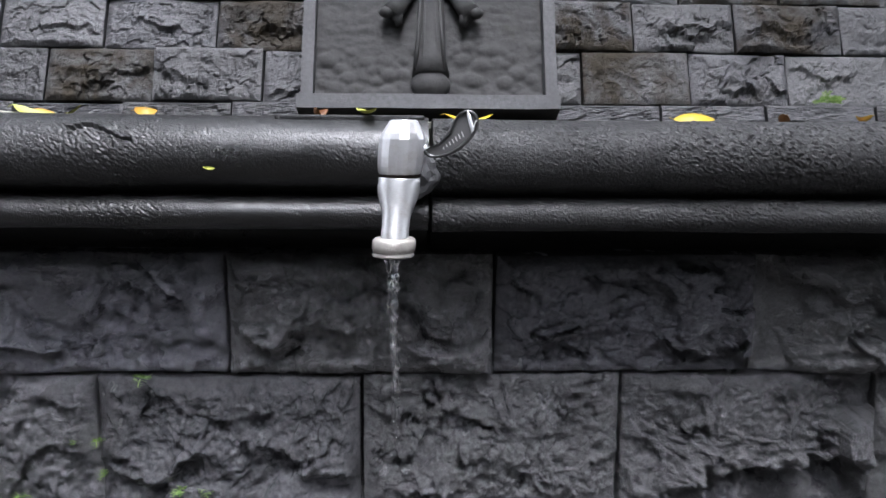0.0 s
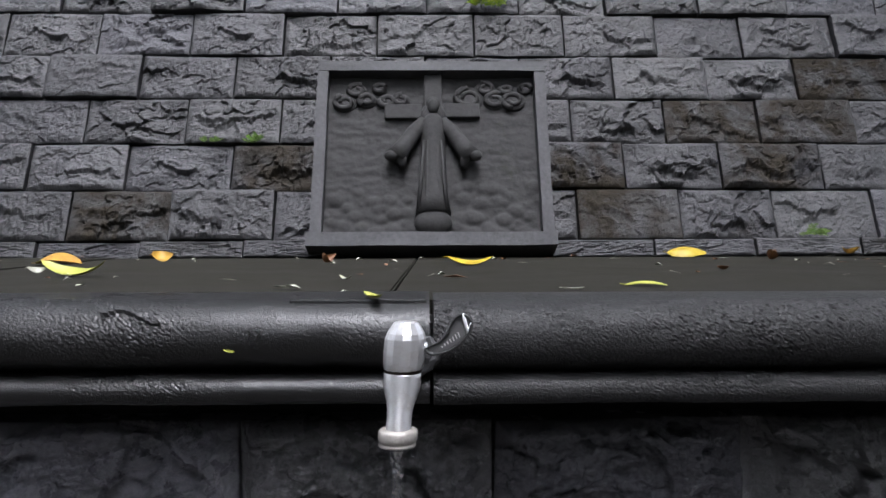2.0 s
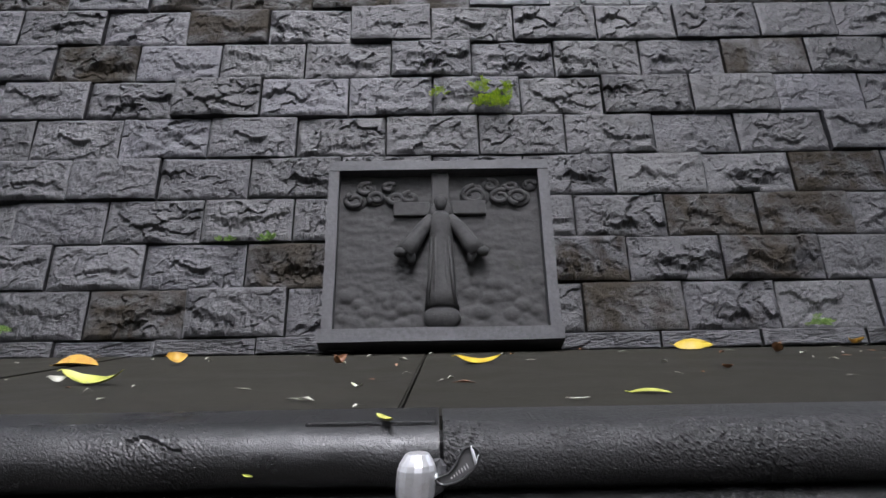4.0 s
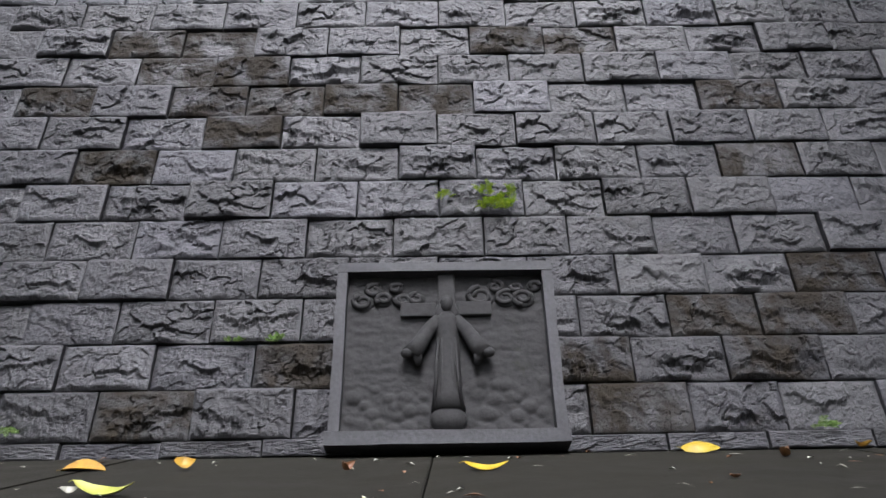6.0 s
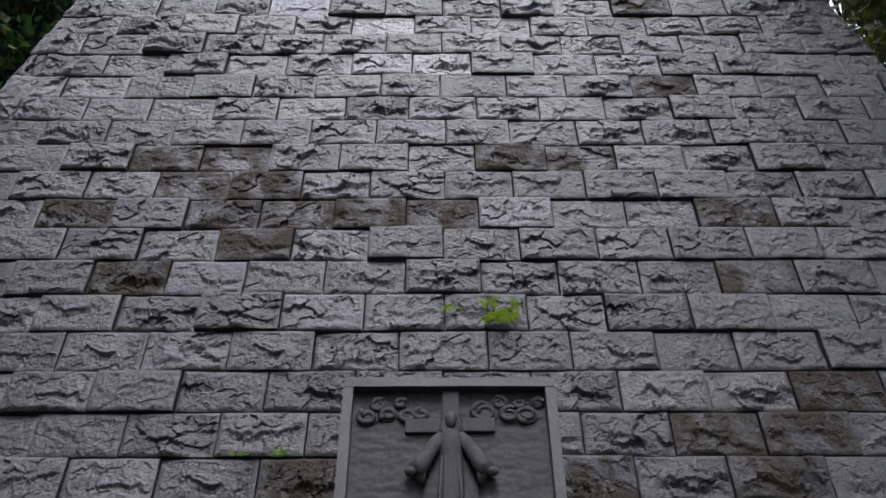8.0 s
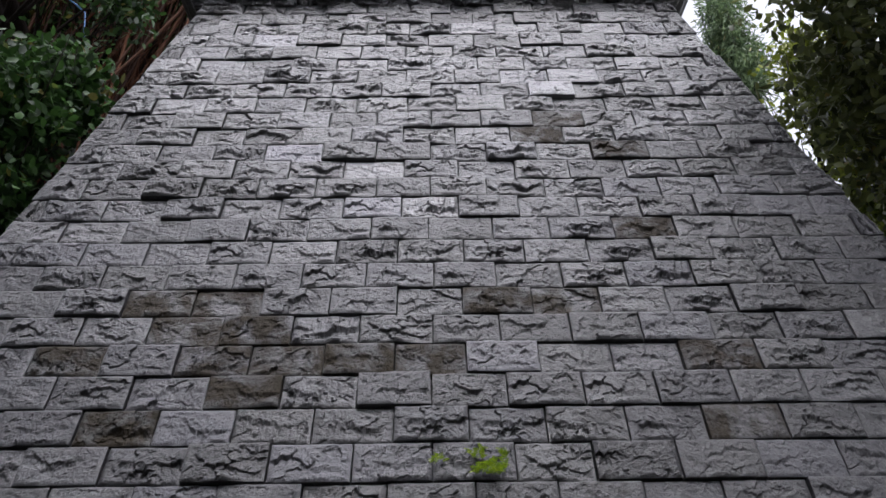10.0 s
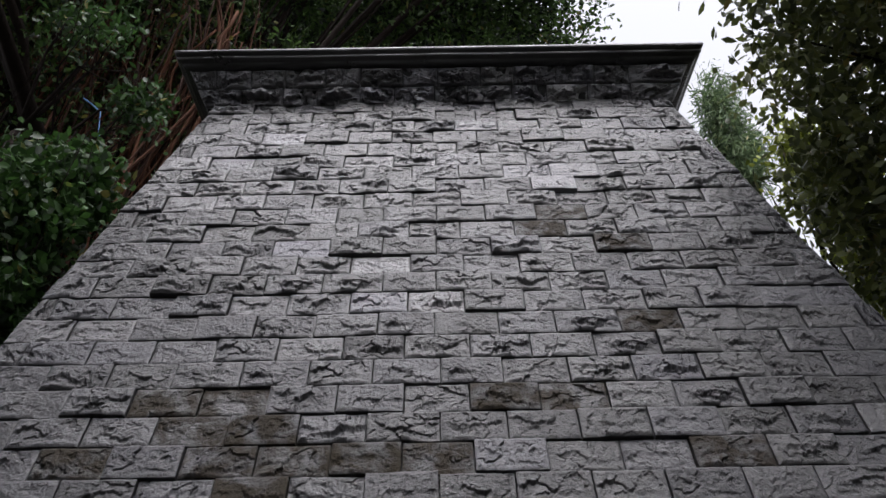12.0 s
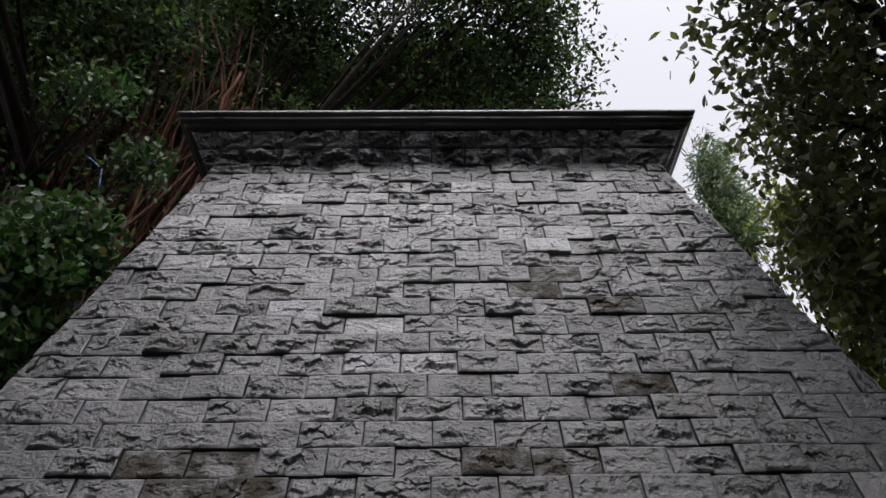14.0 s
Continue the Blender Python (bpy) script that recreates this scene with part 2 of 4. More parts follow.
def child(name, me, parent, label=""):
    ob = new(name, me)
    ob.parent = parent
    return tagged(ob, label) if label else ob


def bm_mesh(name, bm, material, smooth=False):
    me = bpy.data.meshes.new(name)
    bm.to_mesh(me)
    bm.free()
    me.materials.append(material)
    if smooth:
        me.polygons.foreach_set("use_smooth", [True] * len(me.polygons))
    return me


def part(name, bm, material, parent, label="", smooth=False):
    return child(name, bm_mesh(name, bm, material, smooth), parent, label)


def thing(name, label, category, group="", at=(0, 0, 0)):
    ob = new(name)
    ob.location = at
    ob.empty_display_size = 0.05
    return tagged(ob, label, category, group)


def box(bm, lo, hi, bevel=0.0):
    g = bmesh.ops.create_cube(bm, size=1.0)
    lo, hi = Vector(lo), Vector(hi)
    bmesh.ops.transform(bm, matrix=Matrix.Translation((lo + hi) / 2) @ Matrix.Diagonal((*(hi - lo), 1)), verts=g["verts"])
    if bevel:
        edges = list({e for v in g["verts"] for e in v.link_edges})
        bmesh.ops.bevel(bm, geom=edges, offset=bevel, segments=2, affect="EDGES", profile=0.6)
    return bm


def roughen(bm, amount, scale, seed=0.0):
    for v in bm.verts:
        v.co += Vector(noise.noise_vector(v.co * scale + Vector((seed, seed, seed)))) * amount
    return bm


def lathe(profile, segs=32, centre=(0, 0)):
    """A turned body about the z axis from (radius, z) pairs."""
    verts, faces = [], []
    for r, z in profile:
        for k in range(segs):
            a = 2 * math.pi * k / segs
            verts.append((centre[0] + r * math.cos(a), centre[1] + r * math.sin(a), z))
    n = len(profile)
    for i in range(n - 1):
        for k in range(segs):
            faces.append((i * segs + k, i * segs + (k + 1) % segs, (i + 1) * segs + (k + 1) % segs, (i + 1) * segs + k))
    faces.append(tuple(range(segs))[::-1])
    faces.append(tuple((n - 1) * segs + k for k in range(segs)))
    return verts, faces


def tube(points, radii, segs=8):
    """A tapered tube along points."""
    verts, faces = [], []
    pts = [Vector(p) for p in points]
    for i, p in enumerate(pts):
        d = (pts[min(i + 1, len(pts) - 1)] - pts[max(i - 1, 0)]).normalized()
        side = d.cross(Vector((0.31, 0.17, 0.93))).normalized()
        up = side.cross(d)
        for k in range(segs):
            a = 2 * math.pi * k / segs
            verts.append(p + (side * math.cos(a) + up * math.sin(a)) * radii[i])
    for i in range(len(pts) - 1):
        for k in range(segs):
            faces.append((i * segs + k, i * segs + (k + 1) % segs, (i + 1) * segs + (k + 1) % segs, (i + 1) * segs + k))
    faces.append(tuple(range(segs))[::-1])
    faces.append(tuple((len(pts) - 1) * segs + k for k in range(segs)))
    return verts, faces


def joined(pieces):
    verts, faces = [], []
    for v, f in pieces:
        k = len(verts)
        verts += list(v)
        faces += [tuple(i + k for i in q) for q in f]
    return verts, faces


def lattice(rng, na, nb, cells_a, cells_b, octaves=3, gain=0.5):
    """Smooth random heights over an na x nb grid, about -1 to 1."""
    out, amp = np.zeros((na, nb)), 1.0
    a, b = np.linspace(0, 1, na), np.linspace(0, 1, nb)
    for o in range(octaves):
        ca, cb = int(cells_a * 2**o), int(cells_b * 2**o)
        g = rng.uniform(-1, 1, (ca + 2, cb + 2))
        ia, ib = np.minimum((a * ca).astype(int), ca), np.minimum((b * cb).astype(int), cb)
        fa, fb = a * ca - ia, b * cb - ib
        fa, fb = (fa * fa * (3 - 2 * fa))[:, None], (fb * fb * (3 - 2 * fb))[None, :]
        g00, g10, g01, g11 = g[ia][:, ib], g[ia + 1][:, ib], g[ia][:, ib + 1], g[ia + 1][:, ib + 1]
        out += amp * ((g00 * (1 - fa) + g10 * fa) * (1 - fb) + (g01 * (1 - fa) + g11 * fa) * fb)
        amp *= gain
    return out


def split_face(rng, na, nb, relief, scarp, chips=0.0014):
    """Heights of a split stone face: shell-like facets, often broken by a jagged ledge with a hollow below it."""
    a, b = np.meshgrid(np.linspace(0, 1, na), np.linspace(0, 1, nb), indexing="ij")
    x = a * 1.8
    h = relief * 0.30 * lattice(rng, na, nb, 2, 1, 3, 0.5)
    wx, wb = 0.16 * lattice(rng, na, nb, 5, 3, 3, 0.6), 0.16 * lattice(rng, na, nb, 5, 3, 3, 0.6)
    for count, gain in ((7, 0.62), (42, 0.26)):
        cx, cb = rng.uniform(0, 1.8, count), rng.uniform(0, 1, count)
        near = np.argmin(((x + wx)[..., None] - cx) ** 2 + 1.6 * ((b + wb)[..., None] - cb) ** 2, axis=2)
        size = math.sqrt(count / 9)
        gx, gb, off = rng.normal(0, 0.9 * size, count), rng.normal(0.1, 0.9 * size, count), rng.normal(0, 0.30, count)
        h += relief * gain * np.clip(off[near] + gx[near] * (x - cx[near]) + gb[near] * (b - cb[near]), -1.1, 1.0)
    for turn in range(3):
        if rng.random() > scarp * (1.0, 0.5, 0.4)[turn]:
            continue
        # a broken shelf: a tapering jagged lip that leans over a hollow, which runs out towards the stone's foot
        c = rng.uniform(0.26, 0.60) + rng.uniform(-0.5, 0.5) * (a - 0.5) + 0.16 * lattice(rng, na, 2, 3, 1, 5, 0.6)[:, :1]
        c = np.clip(c, 0.10, 0.9)
        a0, wide, taper = rng.uniform(-0.15, 0.45), rng.uniform(0.4, 0.95), rng.uniform(0.10, 0.3)
        reach = np.clip((a - a0) / taper, 0, 1) * np.clip((a0 + wide - a) / taper, 0, 1) * rng.uniform(0.6, 1.3)
        under = np.clip((c - b) / rng.uniform(0.05, 0.2), 0, 1) * (0.15 + 0.85 * np.clip(b / c, 0, 1))
        lip = np.where(b > c, np.exp(-(b - c) / rng.uniform(0.15, 0.5)), 1.0)
        h += relief * reach * (0.6 * lip - 1.0 * under)
    h += chips * (1 - 2 * np.abs(lattice(rng, na, nb, 11, 6, 4 if na > 45 else 3, 0.64)))
    rim = np.minimum(np.minimum(a, 1 - a) * 16, np.minimum(b, 1 - b) * 10)
    rim = np.clip(rim, 0, 1)
    return np.maximum(h * (0.35 + 0.65 * rim) - (0.002 + relief * 0.15) * (1 - rim) ** 2, max(-1.5 * relief, -0.036))


def stone(rng, left, right, bottom, top, na, nb, relief, proud, scarp, slant=(0.0, 0.0), depth=0.06, chips=0.0014):
    """One split stone in wall space (x along, -y out, z up); slant shears its two ends."""
    h = split_face(rng, na, nb, relief, scarp, chips) + proud
    verts, faces = [], []
    for i in range(na):
        for j in range(nb):
            fa, fb = i / (na - 1), j / (nb - 1)
            z = bottom + (top - bottom) * fb
            l, r = left + slant[0] * (fb - 0.5), right + slant[1] * (fb - 0.5)
            verts.append((l + (r - l) * fa, -h[i, j], z))
    for i in range(na - 1):
        for j in range(nb - 1):
            k = i * nb + j
            faces.append((k, k + nb, k + nb + 1, k + 1))
    ring = [i * nb for i in range(na)] + [(na - 1) * nb + j for j in range(1, nb)] + [i * nb + nb - 1 for i in range(na - 2, -1, -1)] + [j for j in range(nb - 2, 0, -1)]
    base = len(verts)
    for k in ring:
        x, y, z = verts[k]
        verts.append((x, depth, z))
    m = len(ring)
    for i in range(m):
        faces.append((ring[i], base + i, base + (i + 1) % m, ring[(i + 1) % m]))
    return verts, faces


def split_mesh(name, verts, faces, material, na, nb, smooth=False):
    me = mesh_of(name, verts, faces, material, smooth=False)
    top = (na - 1) * (nb - 1)
    me.polygons.foreach_set("use_smooth", [i < top and smooth for i in range(len(me.polygons))])
    return me


# ---- ground and masonry cores ----
bm = bmesh.new()
bmesh.ops.create_grid(bm, x_segments=40, y_segments=40, size=400)
ground = new("ground", bm_mesh("ground", bm, M_GROUND))
tagged(ground, "grey trodden earth and paving below the fountain", "ground", kind="structure")

FOOT = 0.035
CENTRE = 0.035
WALL_TOP = 4.64


def half_width(s):
    return 1.70 + 0.17 * (4.5 - s)


wall_pose = pose(0, 1.4, 0.9, -22, 0, 0)
bm = bmesh.new()
corners = []
for s in (-0.3, WALL_TOP):
    w = half_width(s) - 0.03
    f = on_wall(0, s, -0.04)
    back = 5.2 - 0.12 * s
    corners += [bm.verts.new(p) for p in ((CENTRE - w, f.y, f.z), (CENTRE + w, f.y, f.z), (CENTRE + w, back, f.z), (CENTRE - w, back, f.z))]
bmesh.ops.convex_hull(bm, input=corners)
wall_front = new("wall_front", bm_mesh("wall_front", bm, M_MORTAR))
tagged(wall_front, "tall leaning wall of split grey andesite blocks", "stone wall", kind="structure")

bm = box(bmesh.new(), (-3.0, 0.104, -0.1), (3.0, 1.75, 0.852))
wall_lower = new("wall_lower", bm_mesh("wall_lower", bm, M_MORTAR))
tagged(wall_lower, "low wall of damp dark split andesite blocks", "stone wall", kind="structure")

# an unseen plain wall added behind, to keep low sky light off the undersides
bm = box(bmesh.new(), (-9.0, -4.6, -0.1), (9.0, -4.3, 2.3), 0.02)
wall_back = new("wall_back", bm_mesh("wall_back", bm, M_GROUND))
tagged(wall_back, "unseen plain dark wall added to block low sky light", "garden wall", kind="structure")

# ---- ledge: smooth damp slabs between the coping and the wall ----
ledge = new("ledge", bm_mesh("ledge", box(bmesh.new(), (-3.0, 0.02, 0.853), (3.0, 1.5, 0.870)), M_MORTAR))
tagged(ledge, "damp dark cement ledge strewn with fallen leaves", "ledge", kind="structure")


def slab(x0f, x0b, x1f, x1b, y0, y1, z):
    bm = bmesh.new()
    lo = [bm.verts.new(p) for p in ((x0f, y0, 0.869), (x1f, y0, 0.869), (x1b, y1, 0.869), (x0b, y1, 0.869))]
    hi = [bm.verts.new(p) for p in ((x0f, y0, z), (x1f, y0, z), (x1b, y1, z), (x0b, y1, z))]
    bm.faces.new(hi)
    bm.faces.new(lo[::-1])
    for i in range(4):
        bm.faces.new((lo[i], lo[(i + 1) % 4], hi[(i + 1) % 4], hi[i]))
    bmesh.ops.bevel(bm, geom=[e for e in bm.edges if all(v in hi for v in e.verts)], offset=0.003, segments=2, affect="EDGES")
    return part("slab", bm, M_LEDGE, ledge)


slab(-0.063, -0.040, 1.13, 1.15, 0.1, 1.43, 0.887)
slab(-0.90, -0.90, -0.067, -0.044, 0.1, 1.43, 0.886)
slab(-2.2, -2.2, -0.904, -0.904, 0.1, 1.43, 0.888)
slab(1.134, 1.154, 2.5, 2.5, 0.1, 1.43, 0.887)

# ---- coping: two rolls over a hollow, in long wet blocks ----
ROLL = []
for k in range(49):
    a = radians(90 + 180 * k / 48 * 0.93)
    ROLL.append((-0.014 + 0.042 * math.cos(a), 0.864 + 0.035 * math.sin(a)))
ROLL += [(-0.020, 0.8275), (-0.024, 0.8265)]
for k in range(25):
    a = radians(95 + 165 * k / 24)
    ROLL.append((-0.030 + 0.020 * math.cos(a), 0.811 + 0.0155 * math.sin(a)))
ROLL += [(-0.022, 0.7945), (-0.004, 0.7925), (0.030, 0.791), (0.085, 0.790), (0.092, 0.780), (0.092, 0.757), (0.098, 0.757), (0.098, 0.8975), (0.060, 0.8985), (-0.002, 0.8985)]


def coping_block(x0, x1, seed, drop=0.0, mat=M_COPING, grit=0.0, step=0.02):
    """A length of the coping; grit roughens its weathered skin and sinks small pits into it."""
    rng = np.random.default_rng(int(seed))
    prof = []
    for (ya, za), (yb, zb) in zip(ROLL, ROLL[1:] + ROLL[:1]):
        fine = grit > 0 and ya < 0.02 and yb < 0.02
        k = max(1, int(math.hypot(yb - ya, zb - za) / 0.0024)) if fine else 1
        prof += [(ya + (yb - ya) * q / k, za + (zb - za) * q / k) for q in range(k)]
    prof = np.array(prof)
    n, segs = len(prof), int((x1 - x0) / step)
    xs = np.linspace(x0, x1, segs + 1)
    tang = np.roll(prof, -1, axis=0) - np.roll(prof, 1, axis=0)
    nrm = np.stack([tang[:, 1], -tang[:, 0]], axis=1)
    nrm /= np.linalg.norm(nrm, axis=1)[:, None] + 1e-9
    if np.sum(nrm[:, 0] * (prof[:, 0] - 0.03)) < 0:
        nrm = -nrm
    h = 0.0012 * lattice(rng, segs + 1, n, max(2, segs / 40), 3, 3, 0.5)
    if grit:
        worn = np.clip(0.55 + 0.8 * lattice(rng, segs + 1, n, 9, 2, 3, 0.6), 0.15, 1.3)
        h += grit * worn * (rng.normal(0, 1, (segs + 1, n)) * 0.7 - 3.2 * (rng.random((segs + 1, n)) < 0.06))
    # a chipped crack across the upper roll
    wave = 0.884 + 0.004 * np.sin(xs * 95) - 0.10 * (xs + 0.31)
    near = (np.abs(xs + 0.305) < 0.028)[:, None] & (np.abs(prof[:, 1][None, :] - wave[:, None]) < 0.0019) & (prof[:, 0] < -0.02)[None, :]
    h = np.where(near, h - 0.0036, h)
    h = np.where((prof[:, 0] < 0.02)[None, :], h, 0.0)
    y = prof[:, 0] + h * nrm[:, 0]
    z = prof[:, 1] - drop + h * nrm[:, 1]
    verts = np.stack([np.broadcast_to(xs[:, None], y.shape), y, z], axis=2).reshape(-1, 3).tolist()
    faces = [(i * n + k, (i + 1) * n + k, (i + 1) * n + (k + 1) % n, i * n + (k + 1) % n) for i in range(segs) for k in range(n)]
    faces += [tuple(range(n)), tuple(segs * n + k for k in range(n))[::-1]]
    return child("coping_block", mesh_of("coping_block", verts, faces, mat, grit == 0), coping)


coping = thing("coping", "wet black stone coping with two rounded rolls", "coping")
tagged(coping, kind="structure")
coping_block(-1.35, -0.0145, 3.0, grit=0.00028, step=0.0026)
coping_block(-0.0105, 1.35, 8.0, drop=0.0015, mat=M_PITTED, grit=0.00062, step=0.0026)
coping_block(1.354, 2.6, 5.0)
coping_block(-2.6, -1.354, 6.0)

# a thin mended skin of cement on the coping's upper edge
bm = box(bmesh.new(), (-0.155, -0.030, 0.892), (-0.018, 0.004, 0.9006), 0.002)
mend = new("cement_patch", bm_mesh("cement_patch", bm, M_COPING))
tagged(mend, "thin grey cement patch on the coping edge", "patch")

# ---- relief panel ----
panel = thing("relief_panel", "carved dark stone relief panel in a raised frame", "relief", at=(0, 0, 0))
PW, PE, PB, PT, PF = -0.347, 0.342, -0.012, 0.585, 0.085


def wall_local(bm):
    bmesh.ops.transform(bm, matrix=wall_pose, verts=bm.verts)
    return bm


def bar(lo, hi, seed):
    bm = box(bmesh.new(), lo, hi)
    bmesh.ops.subdivide_edges(bm, edges=bm.edges, cuts=6, use_grid_fill=True)
    roughen(bm, 0.0022, 22.0, seed)
    return part("frame_bar", wall_local(bm), M_FRAME, panel)


bar((PW + 0.005, -PF, PB + 0.042), (PW + 0.037, 0.0, PT - 0.033), 1)
bar((PE - 0.034, -PF, PB + 0.042), (PE - 0.002, 0.0, PT - 0.033), 2)
bar((PW + 0.006, -PF - 0.003, PT - 0.032), (PE - 0.002, 0.0, PT), 3)
bar((PW - 0.004, -PF - 0.008, PB), (PE + 0.004, 0.0, PB + 0.040), 4)

REC = 0.046  # how far the sunk field stands out of the wall


def relief_field():
    """The sunk field with pebbles carved along its foot and faint tool marks above."""
    x0, x1, z0, z1 = PW + 0.03, PE - 0.03, PB + 0.036, PT - 0.03
    na, nb = 120, 104
    rng = np.random.default_rng(5)
    xs, zs = np.meshgrid(np.linspace(x0, x1, na), np.linspace(z0, z1, nb), indexing="ij")
    h = 0.0019 * lattice(rng, na, nb, 14, 30, 3, 0.65)
    for _ in range(130):
        cx, cz, r = rng.uniform(x0, x1), z0 + 0.17 * rng.random() ** 1.3, rng.uniform(0.009, 0.024)
        d2 = ((xs - cx) / (1.25 * r)) ** 2 + ((zs - cz) / r) ** 2
        h = np.maximum(h, 0.45 * r * np.sqrt(np.clip(1 - d2, 0, 1)) - 0.003)
    verts = [(xs[i, j], -(REC + h[i, j]), zs[i, j]) for i in range(na) for j in range(nb)]
    faces = [(i * nb + j, (i + 1) * nb + j, (i + 1) * nb + j + 1, i * nb + j + 1) for i in range(na - 1) for j in range(nb - 1)]
    verts = [wall_pose @ Vector(v) for v in verts]
    return child("sunk_field", mesh_of("sunk_field", verts, faces, M_PANEL), panel, "sunk field with carved pebbles along its foot")


relief_field()
bm = box(bmesh.new(), (PW + 0.006, -0.040, PB + 0.006), (PE - 0.006, 0.01, PT - 0.006))
part("backing", wall_local(bm), M_MORTAR, panel)
for lo, hi in (((-0.024, -0.068, 0.40), (0.030, -0.04, 0.552)), ((-0.142, -0.062, 0.405), (-0.03, -0.04, 0.452)), ((0.036, -0.062, 0.408), (0.143, -0.04, 0.455))):
    bm = box(bmesh.new(), lo, hi, 0.004)
    part("cross_bar", wall_local(roughen(bm, 0.001, 30.0)), M_PANEL, panel)


def ellipsoid(centre, size, seg=16, rings=10):
    bm = bmesh.new()
    bmesh.ops.create_uvsphere(bm, u_segments=seg, v_segments=rings, radius=1.0, matrix=Matrix.Translation(centre) @ Matrix.Diagonal((*size, 1)))
    v = [tuple(p.co) for p in bm.verts]
    f = [tuple(p.index for p in q.verts) for q in bm.faces]
    bm.free()
    return v, f


def flat_tube(points, radii, squash=0.6, segs=14):
    v, f = tube(points, radii, segs)
    y0 = sum(p[1] for p in points) / len(points)
    return [(p[0], y0 + (p[1] - y0) * squash, p[2]) for p in v], f


D = -REC - 0.012
robe = [flat_tube([(0.002, D, 0.095), (0.001, D, 0.14), (0.002, D, 0.22), (0.003, D, 0.30), (0.003, D, 0.345), (0.003, D, 0.385), (0.003, D, 0.415)], [0.052, 0.044, 0.040, 0.037, 0.035, 0.041, 0.020], 0.75)]
for k in range(5):
    x = -0.032 + 0.016 * k
    robe.append(flat_tube([(x * 1.25, D - 0.022, 0.10), (x, D - 0.025, 0.2), (x * 0.8, D - 0.022, 0.32)], [0.006, 0.0055, 0.003], 1.0, 6))
for sgn in (-1, 1):
    robe.append(flat_tube([(0.003 + sgn * 0.026, D, 0.392), (0.003 + sgn * 0.056, D - 0.008, 0.355), (0.003 + sgn * 0.088, D - 0.014, 0.300), (0.003 + sgn * 0.110, D - 0.018, 0.268)], [0.021, 0.023, 0.027, 0.031], 0.8))
    robe.append(flat_tube([(0.003 + sgn * 0.098, D - 0.02, 0.285), (0.003 + sgn * 0.086, D - 0.014, 0.235)], [0.022, 0.010], 0.8, 10))
    robe.append(ellipsoid((0.003 + sgn * 0.122, D - 0.026, 0.268), (0.020, 0.016, 0.016)))
    robe.append(flat_tube([(0.003 + sgn * 0.014, D - 0.004, 0.452), (0.003 + sgn * 0.026, D, 0.42), (0.003 + sgn * 0.034, D, 0.392)], [0.010, 0.012, 0.010], 0.8, 8))
robe.append(ellipsoid((0.003, D - 0.010, 0.440), (0.018, 0.018, 0.026)))
robe.append(ellipsoid((0.003, D - 0.004, 0.450), (0.023, 0.016, 0.026)))
robe.append(ellipsoid((0.002, D - 0.004, 0.066), (0.054, 0.034, 0.042), 24, 14))
v, f = joined(robe)
child("carved_figure", mesh_of("carved_figure", [wall_pose @ Vector(p) for p in v], f, M_PANEL), panel, "plain robed figure in low relief on a globe")


def scroll(cx, cz, size, turns, start, seed):
    pts, rad = [], []
    for k in range(18):
        q = k / 17
        a = start + turns * 2 * math.pi * q
        r = size * (1.0 - 0.62 * q)
        pts.append((cx + r * math.cos(a), -REC - 0.008, cz + r * 0.8 * math.sin(a)))
        rad.append(0.0095 * (1 - 0.25 * q))
    v, f = tube(pts, rad, 8)
    return [wall_pose @ Vector(p) for p in v], f


for cx, cz, size, turns, start in ((-0.262, 0.462, 0.032, 1.2, 2.0), (-0.228, 0.502, 0.028, 1.1, 1.0), (-0.195, 0.470, 0.026, -1.2, 4.0), (-0.158, 0.508, 0.020, 1.0, 0.5), (-0.135, 0.468, 0.026, 1.2, 3.0), (-0.092, 0.470, 0.024, 1.1, 1.5),
                                   (0.110, 0.478, 0.042, 1.3, 1.6), (0.160, 0.510, 0.026, -1.1, 2.0), (0.190, 0.470, 0.032, 1.2, 1.0), (0.225, 0.508, 0.020, 1.0, 3.0), (0.245, 0.470, 0.034, -1.2, 4.6), (0.282, 0.512, 0.020, 0.6, 0.0)):
    v, f = scroll(cx, cz, size, turns, start, 0)
    pv, pf = ellipsoid((cx, -REC - 0.002, cz), (size * 1.15, 0.0085, size * 0.98), 18, 10)
    v, f = joined([(v, f), ([wall_pose @ Vector(p) for p in pv], pf)])
    child("scroll_ornament", mesh_of("scroll_ornament", v, f, M_PANEL), panel)

# ---- tap ----
tap = thing("tap", "worn chrome garden tap running with water", "tap", at=(0, 0, 0))
TX, TY = -0.037, -0.187
shear = Matrix(((1, 0, 0.075, -0.075 * 0.85), (0, 1, 0.0, 0), (0, 0, 1, 0), (0, 0, 0, 1)))


FACETS = [(0.0004, 0.8972), (0.0088, 0.8970), (0.0102, 0.8962), (0.0152, 0.8880), (0.0166, 0.8835), (0.0170, 0.8720), (0.0166, 0.8640), (0.0158, 0.8600), (0.0150, 0.8585)]


def turned(name, prof, mat, label="", fore=0.0, segs=40, smooth=True):
    v, f = lathe(prof, segs, (TX, TY - fore))
    me = mesh_of(name, [shear @ Vector(p) for p in v], f, mat, smooth)
    return child(name, me, tap, label)


